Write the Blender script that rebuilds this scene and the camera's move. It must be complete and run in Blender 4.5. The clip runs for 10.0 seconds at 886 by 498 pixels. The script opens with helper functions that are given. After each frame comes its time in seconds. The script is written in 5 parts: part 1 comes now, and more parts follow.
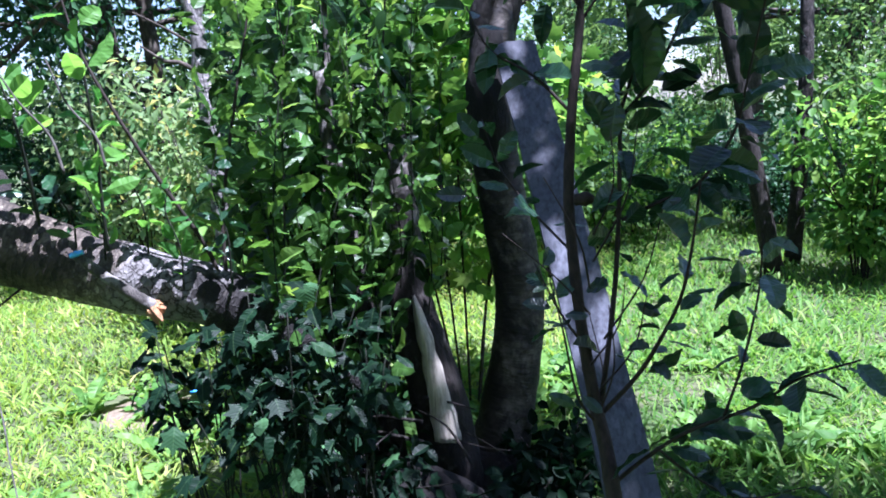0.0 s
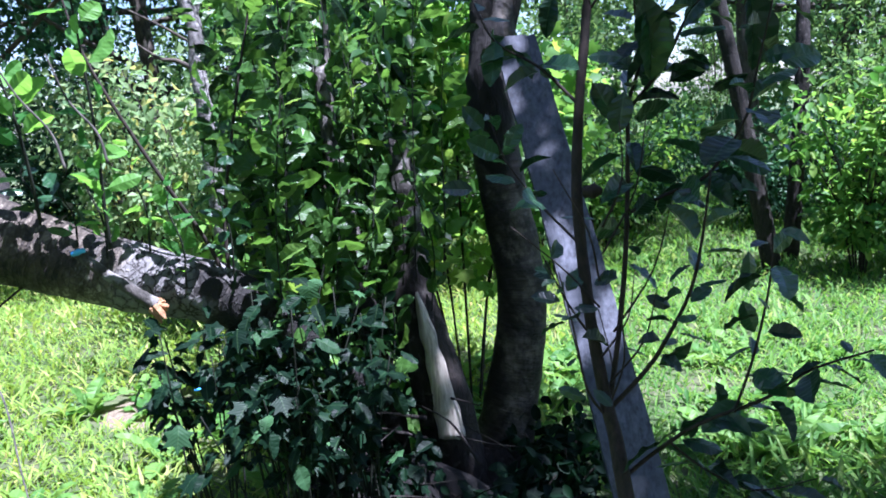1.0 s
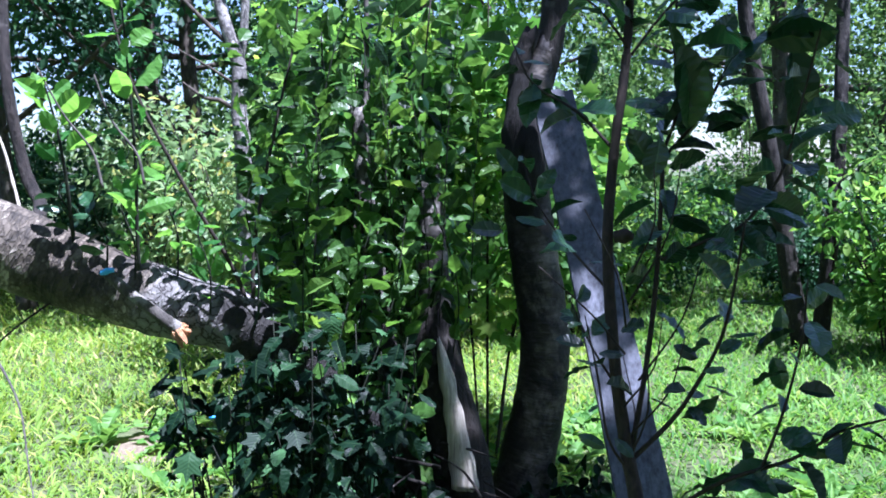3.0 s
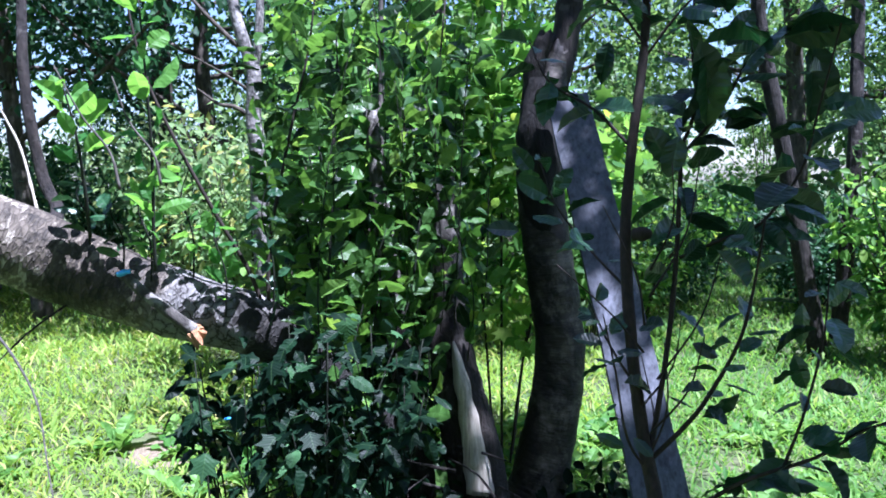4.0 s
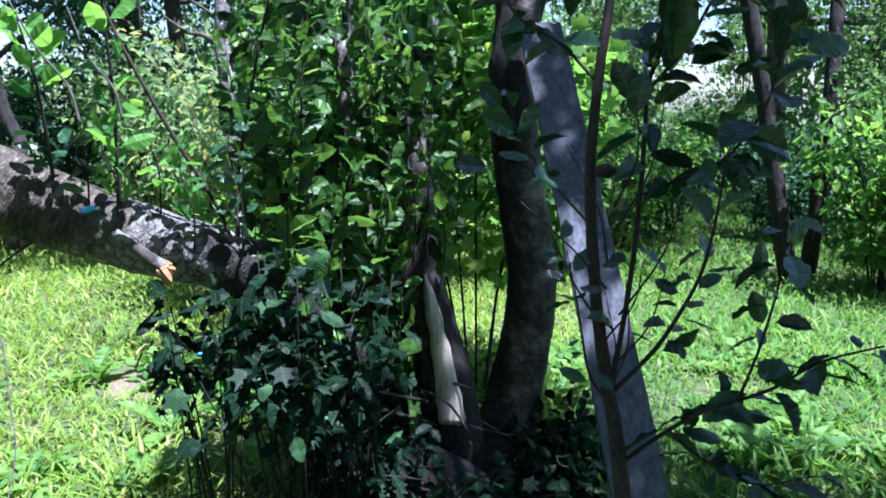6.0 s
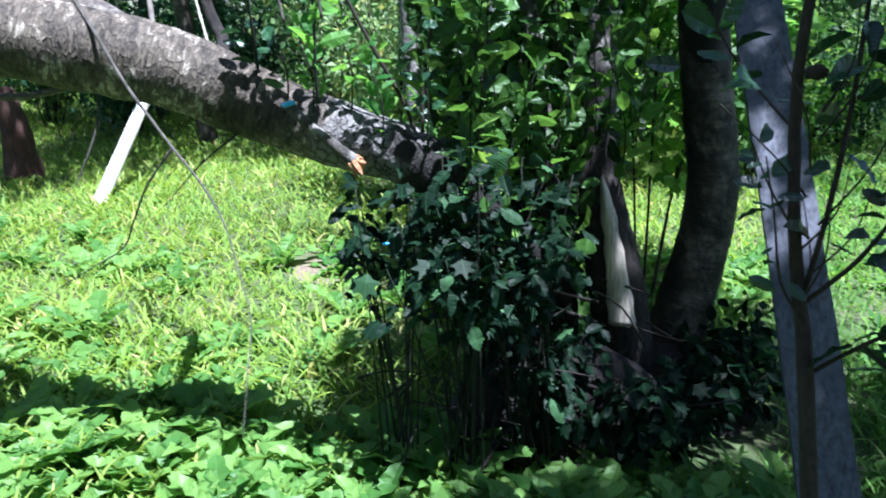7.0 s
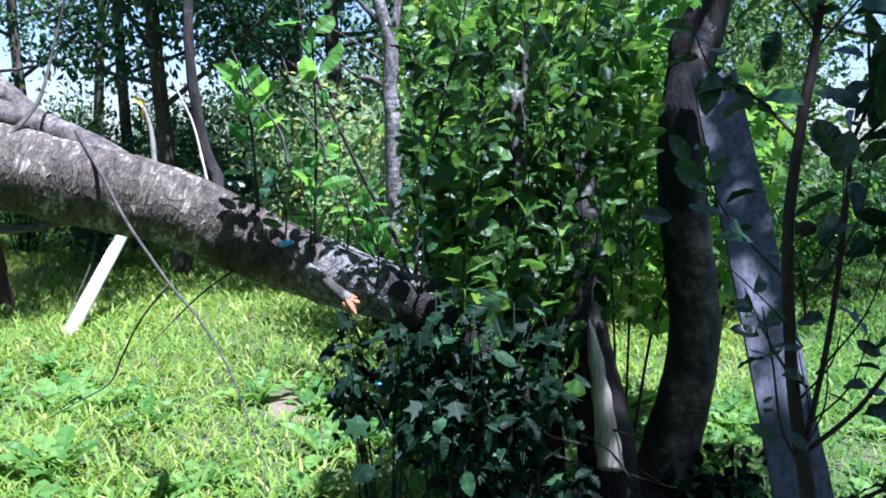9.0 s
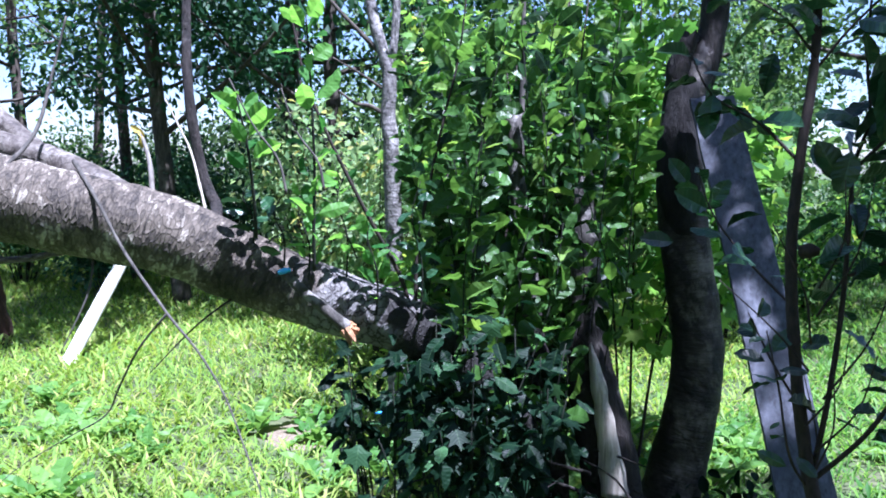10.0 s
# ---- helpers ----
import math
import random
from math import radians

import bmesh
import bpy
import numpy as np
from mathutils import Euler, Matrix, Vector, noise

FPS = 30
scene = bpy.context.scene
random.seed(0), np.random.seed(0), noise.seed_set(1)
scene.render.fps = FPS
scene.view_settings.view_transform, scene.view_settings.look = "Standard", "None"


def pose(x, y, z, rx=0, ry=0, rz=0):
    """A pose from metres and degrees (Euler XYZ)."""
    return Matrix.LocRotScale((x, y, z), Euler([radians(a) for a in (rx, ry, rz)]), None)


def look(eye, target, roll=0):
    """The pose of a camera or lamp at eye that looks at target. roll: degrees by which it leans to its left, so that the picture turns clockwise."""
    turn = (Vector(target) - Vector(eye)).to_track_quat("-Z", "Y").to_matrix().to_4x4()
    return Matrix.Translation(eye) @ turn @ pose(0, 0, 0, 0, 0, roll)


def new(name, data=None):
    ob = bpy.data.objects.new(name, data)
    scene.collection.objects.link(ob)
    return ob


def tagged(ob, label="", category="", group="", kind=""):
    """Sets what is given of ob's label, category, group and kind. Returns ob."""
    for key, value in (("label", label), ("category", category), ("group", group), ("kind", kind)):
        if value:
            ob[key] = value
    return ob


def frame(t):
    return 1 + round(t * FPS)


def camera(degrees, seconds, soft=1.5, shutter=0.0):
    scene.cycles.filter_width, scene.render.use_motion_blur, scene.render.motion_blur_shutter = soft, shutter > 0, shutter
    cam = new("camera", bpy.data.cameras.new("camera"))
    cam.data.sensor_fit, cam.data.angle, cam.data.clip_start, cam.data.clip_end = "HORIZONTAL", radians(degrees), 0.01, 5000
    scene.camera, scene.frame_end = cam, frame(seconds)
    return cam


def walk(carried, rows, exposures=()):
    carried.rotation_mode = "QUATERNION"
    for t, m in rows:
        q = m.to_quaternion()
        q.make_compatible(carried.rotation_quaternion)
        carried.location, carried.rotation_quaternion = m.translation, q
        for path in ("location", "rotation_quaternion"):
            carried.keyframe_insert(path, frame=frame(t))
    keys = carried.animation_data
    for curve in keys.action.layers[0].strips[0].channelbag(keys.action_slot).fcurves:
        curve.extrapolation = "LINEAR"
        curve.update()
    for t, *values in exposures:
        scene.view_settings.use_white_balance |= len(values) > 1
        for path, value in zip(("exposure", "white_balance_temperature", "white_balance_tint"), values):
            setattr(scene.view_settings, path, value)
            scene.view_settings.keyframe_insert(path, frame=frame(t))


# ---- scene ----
cam = camera(57.6, 10.0, soft=1.8, shutter=0.15)
EXPO = 2.3
METRES, EYE, TILT, LEAN, TURN = 0.65, 1.55, -10.0, 3.5, 0.0
ROWS = [
    (0.0, -0.0001, -0.0001, -0.0001, 0.00, 0.00, -0.00),
    (0.5, -0.0565, 0.0255, -0.0152, 1.10, -0.50, -0.30),
    (1.0, -0.0371, 0.0161, -0.0135, -0.34, -0.11, 0.48),
    (1.5, -0.0155, 0.0181, -0.0245, -1.46, -0.26, 0.43),
    (2.0, -0.0150, 0.0347, -0.0735, -0.69, 0.93, -1.55),
    (2.5, -0.0388, 0.0372, -0.0819, 1.18, 3.75, -3.21),
    (2.7, -0.0405, 0.0294, -0.0803, 1.11, 4.08, -3.23),
    (3.8, -0.0403, 0.0486, -0.1231, 2.44, 4.20, -3.52),
    (4.0, -0.0521, 0.0431, -0.1220, 2.21, 4.80, -3.32),
    (4.5, -0.0419, 0.0401, -0.1340, 0.80, 4.42, -3.63),
    (5.0, -0.0260, 0.0527, -0.1451, -0.03, 3.03, -3.50),
    (5.2, -0.0286, 0.0678, -0.1329, 1.11, 2.63, -3.71),
    (6.3, -0.0042, 0.0397, -0.0795, 0.83, -4.57, -2.74),
    (6.5, -0.0175, 0.0565, -0.0701, 4.38, -8.65, -4.40),
    (7.0, -0.0864, -0.0203, -0.1015, 12.23, -8.01, -4.51),
    (7.5, -0.3416, -0.1068, -0.1170, 18.80, -3.48, -3.39),
    (8.0, -0.4080, -0.1874, -0.1380, 20.98, -3.32, -4.26),
    (8.5, -0.1713, -0.0590, -0.1059, 10.89, -1.15, -4.73),
    (9.0, -0.1907, -0.0770, -0.0850, 9.97, 1.77, -5.66),
    (9.5, -0.2438, -0.1042, -0.0983, 11.71, 2.77, -4.67),
    (10.0, -0.1936, -0.0525, -0.0796, 10.00, 3.55, -5.07),
]
walk(cam, [(t, pose(0, 0, EYE, TILT, LEAN, TURN) @ pose(METRES * x, METRES * y, METRES * z, 90 + pitch, roll, yaw)) for t, x, y, z, yaw, pitch, roll in ROWS],
     exposures=[(t, EXPO + e, k, m) for t, e, k, m in ((0.0, 0.12, 5200, 30), (2.0, 0.08, 5150, 27), (5.0, 0.04, 5120, 26), (6.5, -0.06, 5200, 20), (7.5, -0.12, 5250, 15), (8.0, -0.5, 5200, 12), (8.5, -0.45, 5150, 17), (9.0, -0.25, 5100, 24), (9.5, -0.04, 5080, 26), (10.0, 0.02, 5050, 28))])

# ---- light ----
SUN_AZ, SUN_EL = radians(120.0), radians(70.0)      # clockwise from +y, above the horizon
world = bpy.data.worlds.new("sky")
scene.world = world
world.use_nodes = True
wn = world.node_tree.nodes
sky = wn.new("ShaderNodeTexSky")
sky.sky_type, sky.sun_disc = "NISHITA", False
sky.sun_elevation, sky.sun_rotation = SUN_EL, SUN_AZ
sky.air_density, sky.dust_density, sky.ozone_density = 1.0, 0.8, 1.0
wn["Background"].inputs["Strength"].default_value = 0.05
world.node_tree.links.new(sky.outputs["Color"], wn["Background"].inputs["Color"])
to_sun = Vector((math.sin(SUN_AZ) * math.cos(SUN_EL), math.cos(SUN_AZ) * math.cos(SUN_EL), math.sin(SUN_EL)))
sun = new("sun", bpy.data.lights.new("sun", "SUN"))
sun.data.energy, sun.data.angle, sun.data.color = 5.0, radians(0.55), (1.0, 0.96, 0.9)
sun.matrix_world = look(to_sun * 60, (0, 0, 0))


# ---- materials ----
def nodes_of(name, roughness=0.8):
    m = bpy.data.materials.new(name)
    m.use_nodes = True
    n, l = m.node_tree.nodes, m.node_tree.links
    p = n["Principled BSDF"]
    p.inputs["Specular IOR Level"].default_value = 0.35
    p.inputs["Roughness"].default_value = roughness
    return m, n, l, p


def ramp_of(n, stops):
    r = n.new("ShaderNodeValToRGB")
    while len(r.color_ramp.elements) < len(stops):
        r.color_ramp.elements.new(0.5)
    for e, (at, col) in zip(r.color_ramp.elements, stops):
        e.position, e.color = at, (*col, 1)
    return r


def noise_of(n, l, scale, detail=6, rough=0.6, stretch=(1, 1, 1), space="Object"):
    c = n.new("ShaderNodeTexCoord")
    mp = n.new("ShaderNodeMapping")
    mp.inputs["Scale"].default_value = stretch
    t = n.new("ShaderNodeTexNoise")
    t.inputs["Scale"].default_value, t.inputs["Detail"].default_value, t.inputs["Roughness"].default_value = scale, detail, rough
    l.new(c.outputs[space], mp.inputs["Vector"])
    l.new(mp.outputs["Vector"], t.inputs["Vector"])
    return t


def bump_to(n, l, p, height, strength, distance):
    b = n.new("ShaderNodeBump")
    b.inputs["Strength"].default_value, b.inputs["Distance"].default_value = strength, distance
    l.new(height, b.inputs["Height"])
    l.new(b.outputs["Normal"], p.inputs["Normal"])


def surface(name, dark, light, scale=20, stretch=(1, 1, 1), roughness=0.85, blot=None, blot_scale=5, blot_at=(0.5, 0.62), bump=0.6, depth=0.01, space="Object"):
    """Grain between two colours, with blots of a third one at a larger scale."""
    m, n, l, p = nodes_of(name, roughness)
    fine = noise_of(n, l, scale, 8, 0.65, stretch, space)
    r = ramp_of(n, [(0.32, dark), (0.68, light)])
    l.new(fine.outputs["Fac"], r.inputs["Fac"])
    out = r.outputs["Color"]
    if blot:
        big = noise_of(n, l, blot_scale, 5, 0.6, (1, 1, 1), space)
        br = ramp_of(n, [(blot_at[0], (0, 0, 0)), (blot_at[1], (1, 1, 1))])
        l.new(big.outputs["Fac"], br.inputs["Fac"])
        mix = n.new("ShaderNodeMix")
        mix.data_type = "RGBA"
        l.new(br.outputs["Color"], mix.inputs["Factor"])
        l.new(out, mix.inputs["A"])
        mix.inputs["B"].default_value = (*blot, 1)
        out = mix.outputs["Result"]
    l.new(out, p.inputs["Base Color"])
    bump_to(n, l, p, fine.outputs["Fac"], bump, depth)
    return m


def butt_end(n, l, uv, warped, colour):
    """Towards the broken foot of the trunk the bark is worn pale with a coarse net of cracks, and shade is painted dark
    over its last stretch.
    """
    sep = n.new("ShaderNodeSeparateXYZ")
    l.new(uv.outputs["UV"], sep.inputs["Vector"])
    wob = noise_of(n, l, 9, 4, 0.6)
    add = n.new("ShaderNodeMath")
    add.operation, add.inputs[1].default_value = "MULTIPLY_ADD", 0.5
    half = n.new("ShaderNodeMath")
    half.operation, half.inputs[1].default_value = "MULTIPLY", 0.17
    l.new(wob.outputs["Fac"], half.inputs[0])
    l.new(sep.outputs["Y"], add.inputs[0])
    l.new(half.outputs[0], add.inputs[2])
    pale = ramp_of(n, [(0.405, (0, 0, 0)), (0.43, (1, 1, 1)), (0.54, (1, 1, 1)), (0.575, (0, 0, 0))])
    l.new(add.outputs[0], pale.inputs["Fac"])
    net = n.new("ShaderNodeTexVoronoi")
    net.feature = "DISTANCE_TO_EDGE"
    net.inputs["Scale"].default_value = 24
    l.new(warped.outputs["Result"], net.inputs["Vector"])
    lines = ramp_of(n, [(0.02, (0.015, 0.013, 0.012)), (0.07, (0.1, 0.095, 0.09)), (0.5, (0.17, 0.165, 0.158))])
    l.new(net.outputs["Distance"], lines.inputs["Fac"])
    m1 = n.new("ShaderNodeMix")
    m1.data_type = "RGBA"
    l.new(pale.outputs["Color"], m1.inputs["Factor"])
    l.new(colour, m1.inputs["A"])
    l.new(lines.outputs["Color"], m1.inputs["B"])
    # Dark end: the leaves' shade on the trunk, put into the colour.
    end_shade = ramp_of(n, [(0.41, (1, 1, 1)), (0.432, (0, 0, 0))])
    l.new(add.outputs[0], end_shade.inputs["Fac"])
    m2 = n.new("ShaderNodeMix")
    m2.data_type = "RGBA"
    l.new(end_shade.outputs["Color"], m2.inputs["Factor"])
    l.new(m1.outputs["Result"], m2.inputs["A"])
    m2.inputs["B"].default_value = (0.009, 0.008, 0.007, 1)
    # Band of darker bark, with the shoots' shade painted into it.
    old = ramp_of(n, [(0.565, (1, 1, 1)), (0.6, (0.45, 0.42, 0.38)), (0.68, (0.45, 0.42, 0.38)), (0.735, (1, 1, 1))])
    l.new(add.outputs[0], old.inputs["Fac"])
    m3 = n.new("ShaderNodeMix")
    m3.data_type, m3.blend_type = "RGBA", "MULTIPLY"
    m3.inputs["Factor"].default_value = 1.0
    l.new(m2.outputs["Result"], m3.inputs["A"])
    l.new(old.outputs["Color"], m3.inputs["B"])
    return m3.outputs["Result"]


def ringed_bark(name, base_dark, base_light, ring, ring_scale=28, patch=(0.55, 0.53, 0.48), crack=38, crack_mix=0.62):
    """Smooth cherry-like bark with crosswise bands and pale patches; the tube's length runs along UV y."""
    m, n, l, p = nodes_of(name, 0.7)
    uv = n.new("ShaderNodeTexCoord")
    mp = n.new("ShaderNodeMapping")
    mp.inputs["Scale"].default_value = (1.6, ring_scale, 1)
    bands = n.new("ShaderNodeTexNoise")
    bands.inputs["Scale"].default_value, bands.inputs["Detail"].default_value, bands.inputs["Roughness"].default_value = 1.6, 7, 0.68
    l.new(uv.outputs["UV"], mp.inputs["Vector"])
    l.new(mp.outputs["Vector"], bands.inputs["Vector"])
    r = ramp_of(n, [(0.34, ring), (0.46, base_dark), (0.7, base_light)])
    l.new(bands.outputs["Fac"], r.inputs["Fac"])
    big = noise_of(n, l, 7, 6, 0.62)
    br = ramp_of(n, [(0.46, (0, 0, 0)), (0.64, (1, 1, 1))])
    l.new(big.outputs["Fac"], br.inputs["Fac"])
    fm = n.new("ShaderNodeMapping")
    fm.inputs["Scale"].default_value = (3.2, 46, 1)
    fine = n.new("ShaderNodeTexNoise")
    fine.inputs["Scale"].default_value, fine.inputs["Detail"].default_value = 1.6, 5
    l.new(uv.outputs["UV"], fm.inputs["Vector"])
    l.new(fm.outputs["Vector"], fine.inputs["Vector"])
    fr = ramp_of(n, [(0.36, (0.3, 0.28, 0.26)), (0.5, (1, 1, 1))])
    l.new(fine.outputs["Fac"], fr.inputs["Fac"])
    mul = n.new("ShaderNodeMath")
    mul.operation = "MULTIPLY"
    bs = ramp_of(n, [(0.46, (0, 0, 0)), (0.62, (1, 1, 1))])
    l.new(bands.outputs["Fac"], bs.inputs["Fac"])
    l.new(br.outputs["Color"], mul.inputs[0])
    l.new(bs.outputs["Color"], mul.inputs[1])
    mix = n.new("ShaderNodeMix")
    mix.data_type = "RGBA"
    l.new(mul.outputs[0], mix.inputs["Factor"])
    l.new(r.outputs["Color"], mix.inputs["A"])
    mix.inputs["B"].default_value = (*patch, 1)
    vor = n.new("ShaderNodeTexVoronoi")
    vor.feature = "DISTANCE_TO_EDGE"
    vor.inputs["Scale"].default_value = 1.0
    vm = n.new("ShaderNodeMapping")
    vm.inputs["Scale"].default_value = (crack * 0.12, crack * 0.62, 1)
    l.new(uv.outputs["UV"], vm.inputs["Vector"])
    vw = n.new("ShaderNodeMix")
    vw.data_type, vw.blend_type = "RGBA", "ADD"
    vw.inputs["Factor"].default_value = 0.9
    l.new(vm.outputs["Vector"], vw.inputs["A"])
    warp = noise_of(n, l, 16, 3, 0.6)
    l.new(warp.outputs["Color"], vw.inputs["B"])
    l.new(vw.outputs["Result"], vor.inputs["Vector"])
    cr = ramp_of(n, [(0.015, (0.18, 0.18, 0.18)), (0.09, (1, 1, 1))])
    l.new(vor.outputs["Distance"], cr.inputs["Fac"])
    cm = n.new("ShaderNodeMix")
    cm.data_type, cm.blend_type = "RGBA", "MULTIPLY"
    cm.inputs["Factor"].default_value = crack_mix
    fx = n.new("ShaderNodeMix")
    fx.data_type, fx.blend_type = "RGBA", "MULTIPLY"
    fx.inputs["Factor"].default_value = 0.5
    l.new(mix.outputs["Result"], fx.inputs["A"])
    l.new(fr.outputs["Color"], fx.inputs["B"])
    l.new(fx.outputs["Result"], cm.inputs["A"])
    l.new(cr.outputs["Color"], cm.inputs["B"])
    out = cm.outputs["Result"]
    l.new(out, p.inputs["Base Color"])
    half = n.new("ShaderNodeMath")
    half.operation = "ADD"
    l.new(bands.outputs["Fac"], half.inputs[0])
    soft = n.new("ShaderNodeMath")
    soft.operation, soft.inputs[1].default_value = "MULTIPLY", 0.25
    l.new(cr.outputs["Color"], soft.inputs[0])
    l.new(soft.outputs[0], half.inputs[1])
    add = n.new("ShaderNodeMath")
    add.operation = "ADD"
    l.new(half.outputs[0], add.inputs[0])
    l.new(fine.outputs["Fac"], add.inputs[1])
    bump_to(n, l, p, add.outputs[0], 0.6, 0.008)
    return m


def veined(n, l, p, colour):
    """A paler midrib along the leaf's own y axis, with side veins slanting off it."""
    c = n.new("ShaderNodeTexCoord")
    sep = n.new("ShaderNodeSeparateXYZ")
    l.new(c.outputs["Object"], sep.inputs["Vector"])
    off = n.new("ShaderNodeMath")
    off.operation = "ABSOLUTE"
    l.new(sep.outputs["X"], off.inputs[0])
    rib = ramp_of(n, [(0.008, (1, 1, 1)), (0.022, (0, 0, 0))])
    l.new(off.outputs[0], rib.inputs["Fac"])
    slant = n.new("ShaderNodeMath")
    slant.operation, slant.inputs[1].default_value = "MULTIPLY_ADD", -0.7
    l.new(off.outputs[0], slant.inputs[0])
    l.new(sep.outputs["Y"], slant.inputs[2])
    comb = n.new("ShaderNodeMath")
    comb.operation, comb.inputs[1].default_value = "MULTIPLY", 52.0
    l.new(slant.outputs[0], comb.inputs[0])
    wave = n.new("ShaderNodeMath")
    wave.operation = "SINE"
    l.new(comb.outputs[0], wave.inputs[0])
    mix = n.new("ShaderNodeMix")
    mix.data_type = "RGBA"
    half = n.new("ShaderNodeMath")
    half.operation, half.inputs[1].default_value = "MULTIPLY", 0.14
    l.new(rib.outputs["Color"], half.inputs[0])
    l.new(half.outputs[0], mix.inputs["Factor"])
    l.new(colour, mix.inputs["A"])
    mix.inputs["B"].default_value = (0.12, 0.22, 0.085, 1)
    bump_to(n, l, p, wave.outputs[0], 0.12, 0.004)
    return mix.outputs["Result"]


def plated_bark(name, dark, mid, pale, cells=(8, 34)):
    """Old bark broken into small plates, each its own tone, with dark gaps and pale peeled patches; the trunk's length runs along UV y."""
    m, n, l, p = nodes_of(name, 0.8)
    uv = n.new("ShaderNodeTexCoord")
    warp = noise_of(n, l, 16, 4, 0.6)
    wm = n.new("ShaderNodeMix")
    wm.data_type = "RGBA"
    wm.inputs["Factor"].default_value = 0.085
    l.new(uv.outputs["Object"], wm.inputs["A"])
    l.new(warp.outputs["Color"], wm.inputs["B"])

    def plates(sx, sy, feature, bend):
        mp = n.new("ShaderNodeMapping")
        mp.inputs["Scale"].default_value = (sx, sy, 1)
        l.new(uv.outputs["UV"], mp.inputs["Vector"])
        add = n.new("ShaderNodeMix")
        add.data_type, add.blend_type = "RGBA", "ADD"
        add.inputs["Factor"].default_value = bend
        l.new(mp.outputs["Vector"], add.inputs["A"])
        l.new(warp.outputs["Color"], add.inputs["B"])
        v = n.new("ShaderNodeTexVoronoi")
        v.feature = feature
        v.inputs["Scale"].default_value = 1.0
        l.new(add.outputs["Result"], v.inputs["Vector"])
        return v

    tone = plates(*cells, "F1", 1.6)
    gap = plates(*cells, "DISTANCE_TO_EDGE", 1.6)
    ring = plates(2.2, 15, "DISTANCE_TO_EDGE", 1.2)
    big = noise_of(n, l, 6, 6, 0.65)
    grain = noise_of(n, l, 90, 5, 0.7)
    shade = n.new("ShaderNodeMath")
    shade.operation, shade.inputs[1].default_value = "MULTIPLY_ADD", 0.22
    sep = n.new("ShaderNodeSeparateColor")
    l.new(tone.outputs["Color"], sep.inputs["Color"])
    l.new(sep.outputs["Red"], shade.inputs[0])
    far = n.new("ShaderNodeMath")
    far.operation, far.inputs[1].default_value = "MULTIPLY_ADD", 1.15
    l.new(big.outputs["Fac"], far.inputs[0])
    fine = n.new("ShaderNodeMath")
    fine.operation, fine.inputs[1].default_value = "MULTIPLY", 0.4
    l.new(grain.outputs["Fac"], fine.inputs[0])
    l.new(fine.outputs[0], far.inputs[2])
    l.new(far.outputs[0], shade.inputs[2])
    col = ramp_of(n, [(0.6, dark), (0.83, mid), (0.89, mid), (0.965, pale)])
    low = n.new("ShaderNodeMath")
    low.operation, low.inputs[1].default_value = "MULTIPLY", 0.93
    l.new(shade.outputs[0], low.inputs[0])
    l.new(low.outputs[0], col.inputs["Fac"])
    out = col.outputs["Color"]
    for src, lo, hi, amount in ((gap, 0.02, 0.2, 0.3), (ring, 0.012, 0.07, 0.6)):
        cr = ramp_of(n, [(lo, (0.16, 0.15, 0.14)), (hi, (1, 1, 1))])
        l.new(src.outputs["Distance"], cr.inputs["Fac"])
        mx = n.new("ShaderNodeMix")
        mx.data_type, mx.blend_type = "RGBA", "MULTIPLY"
        mx.inputs["Factor"].default_value = amount
        l.new(out, mx.inputs["A"])
        l.new(cr.outputs["Color"], mx.inputs["B"])
        out = mx.outputs["Result"]
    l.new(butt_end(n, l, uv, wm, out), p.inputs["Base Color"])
    clip = ramp_of(n, [(0.0, (0, 0, 0)), (0.2, (1, 1, 1))])
    l.new(gap.outputs["Distance"], clip.inputs["Fac"])
    high = n.new("ShaderNodeMath")
    high.operation = "ADD"
    l.new(clip.outputs["Color"], high.inputs[0])
    l.new(far.outputs[0], high.inputs[1])
    bump_to(n, l, p, high.outputs[0], 0.55, 0.004)
    return m


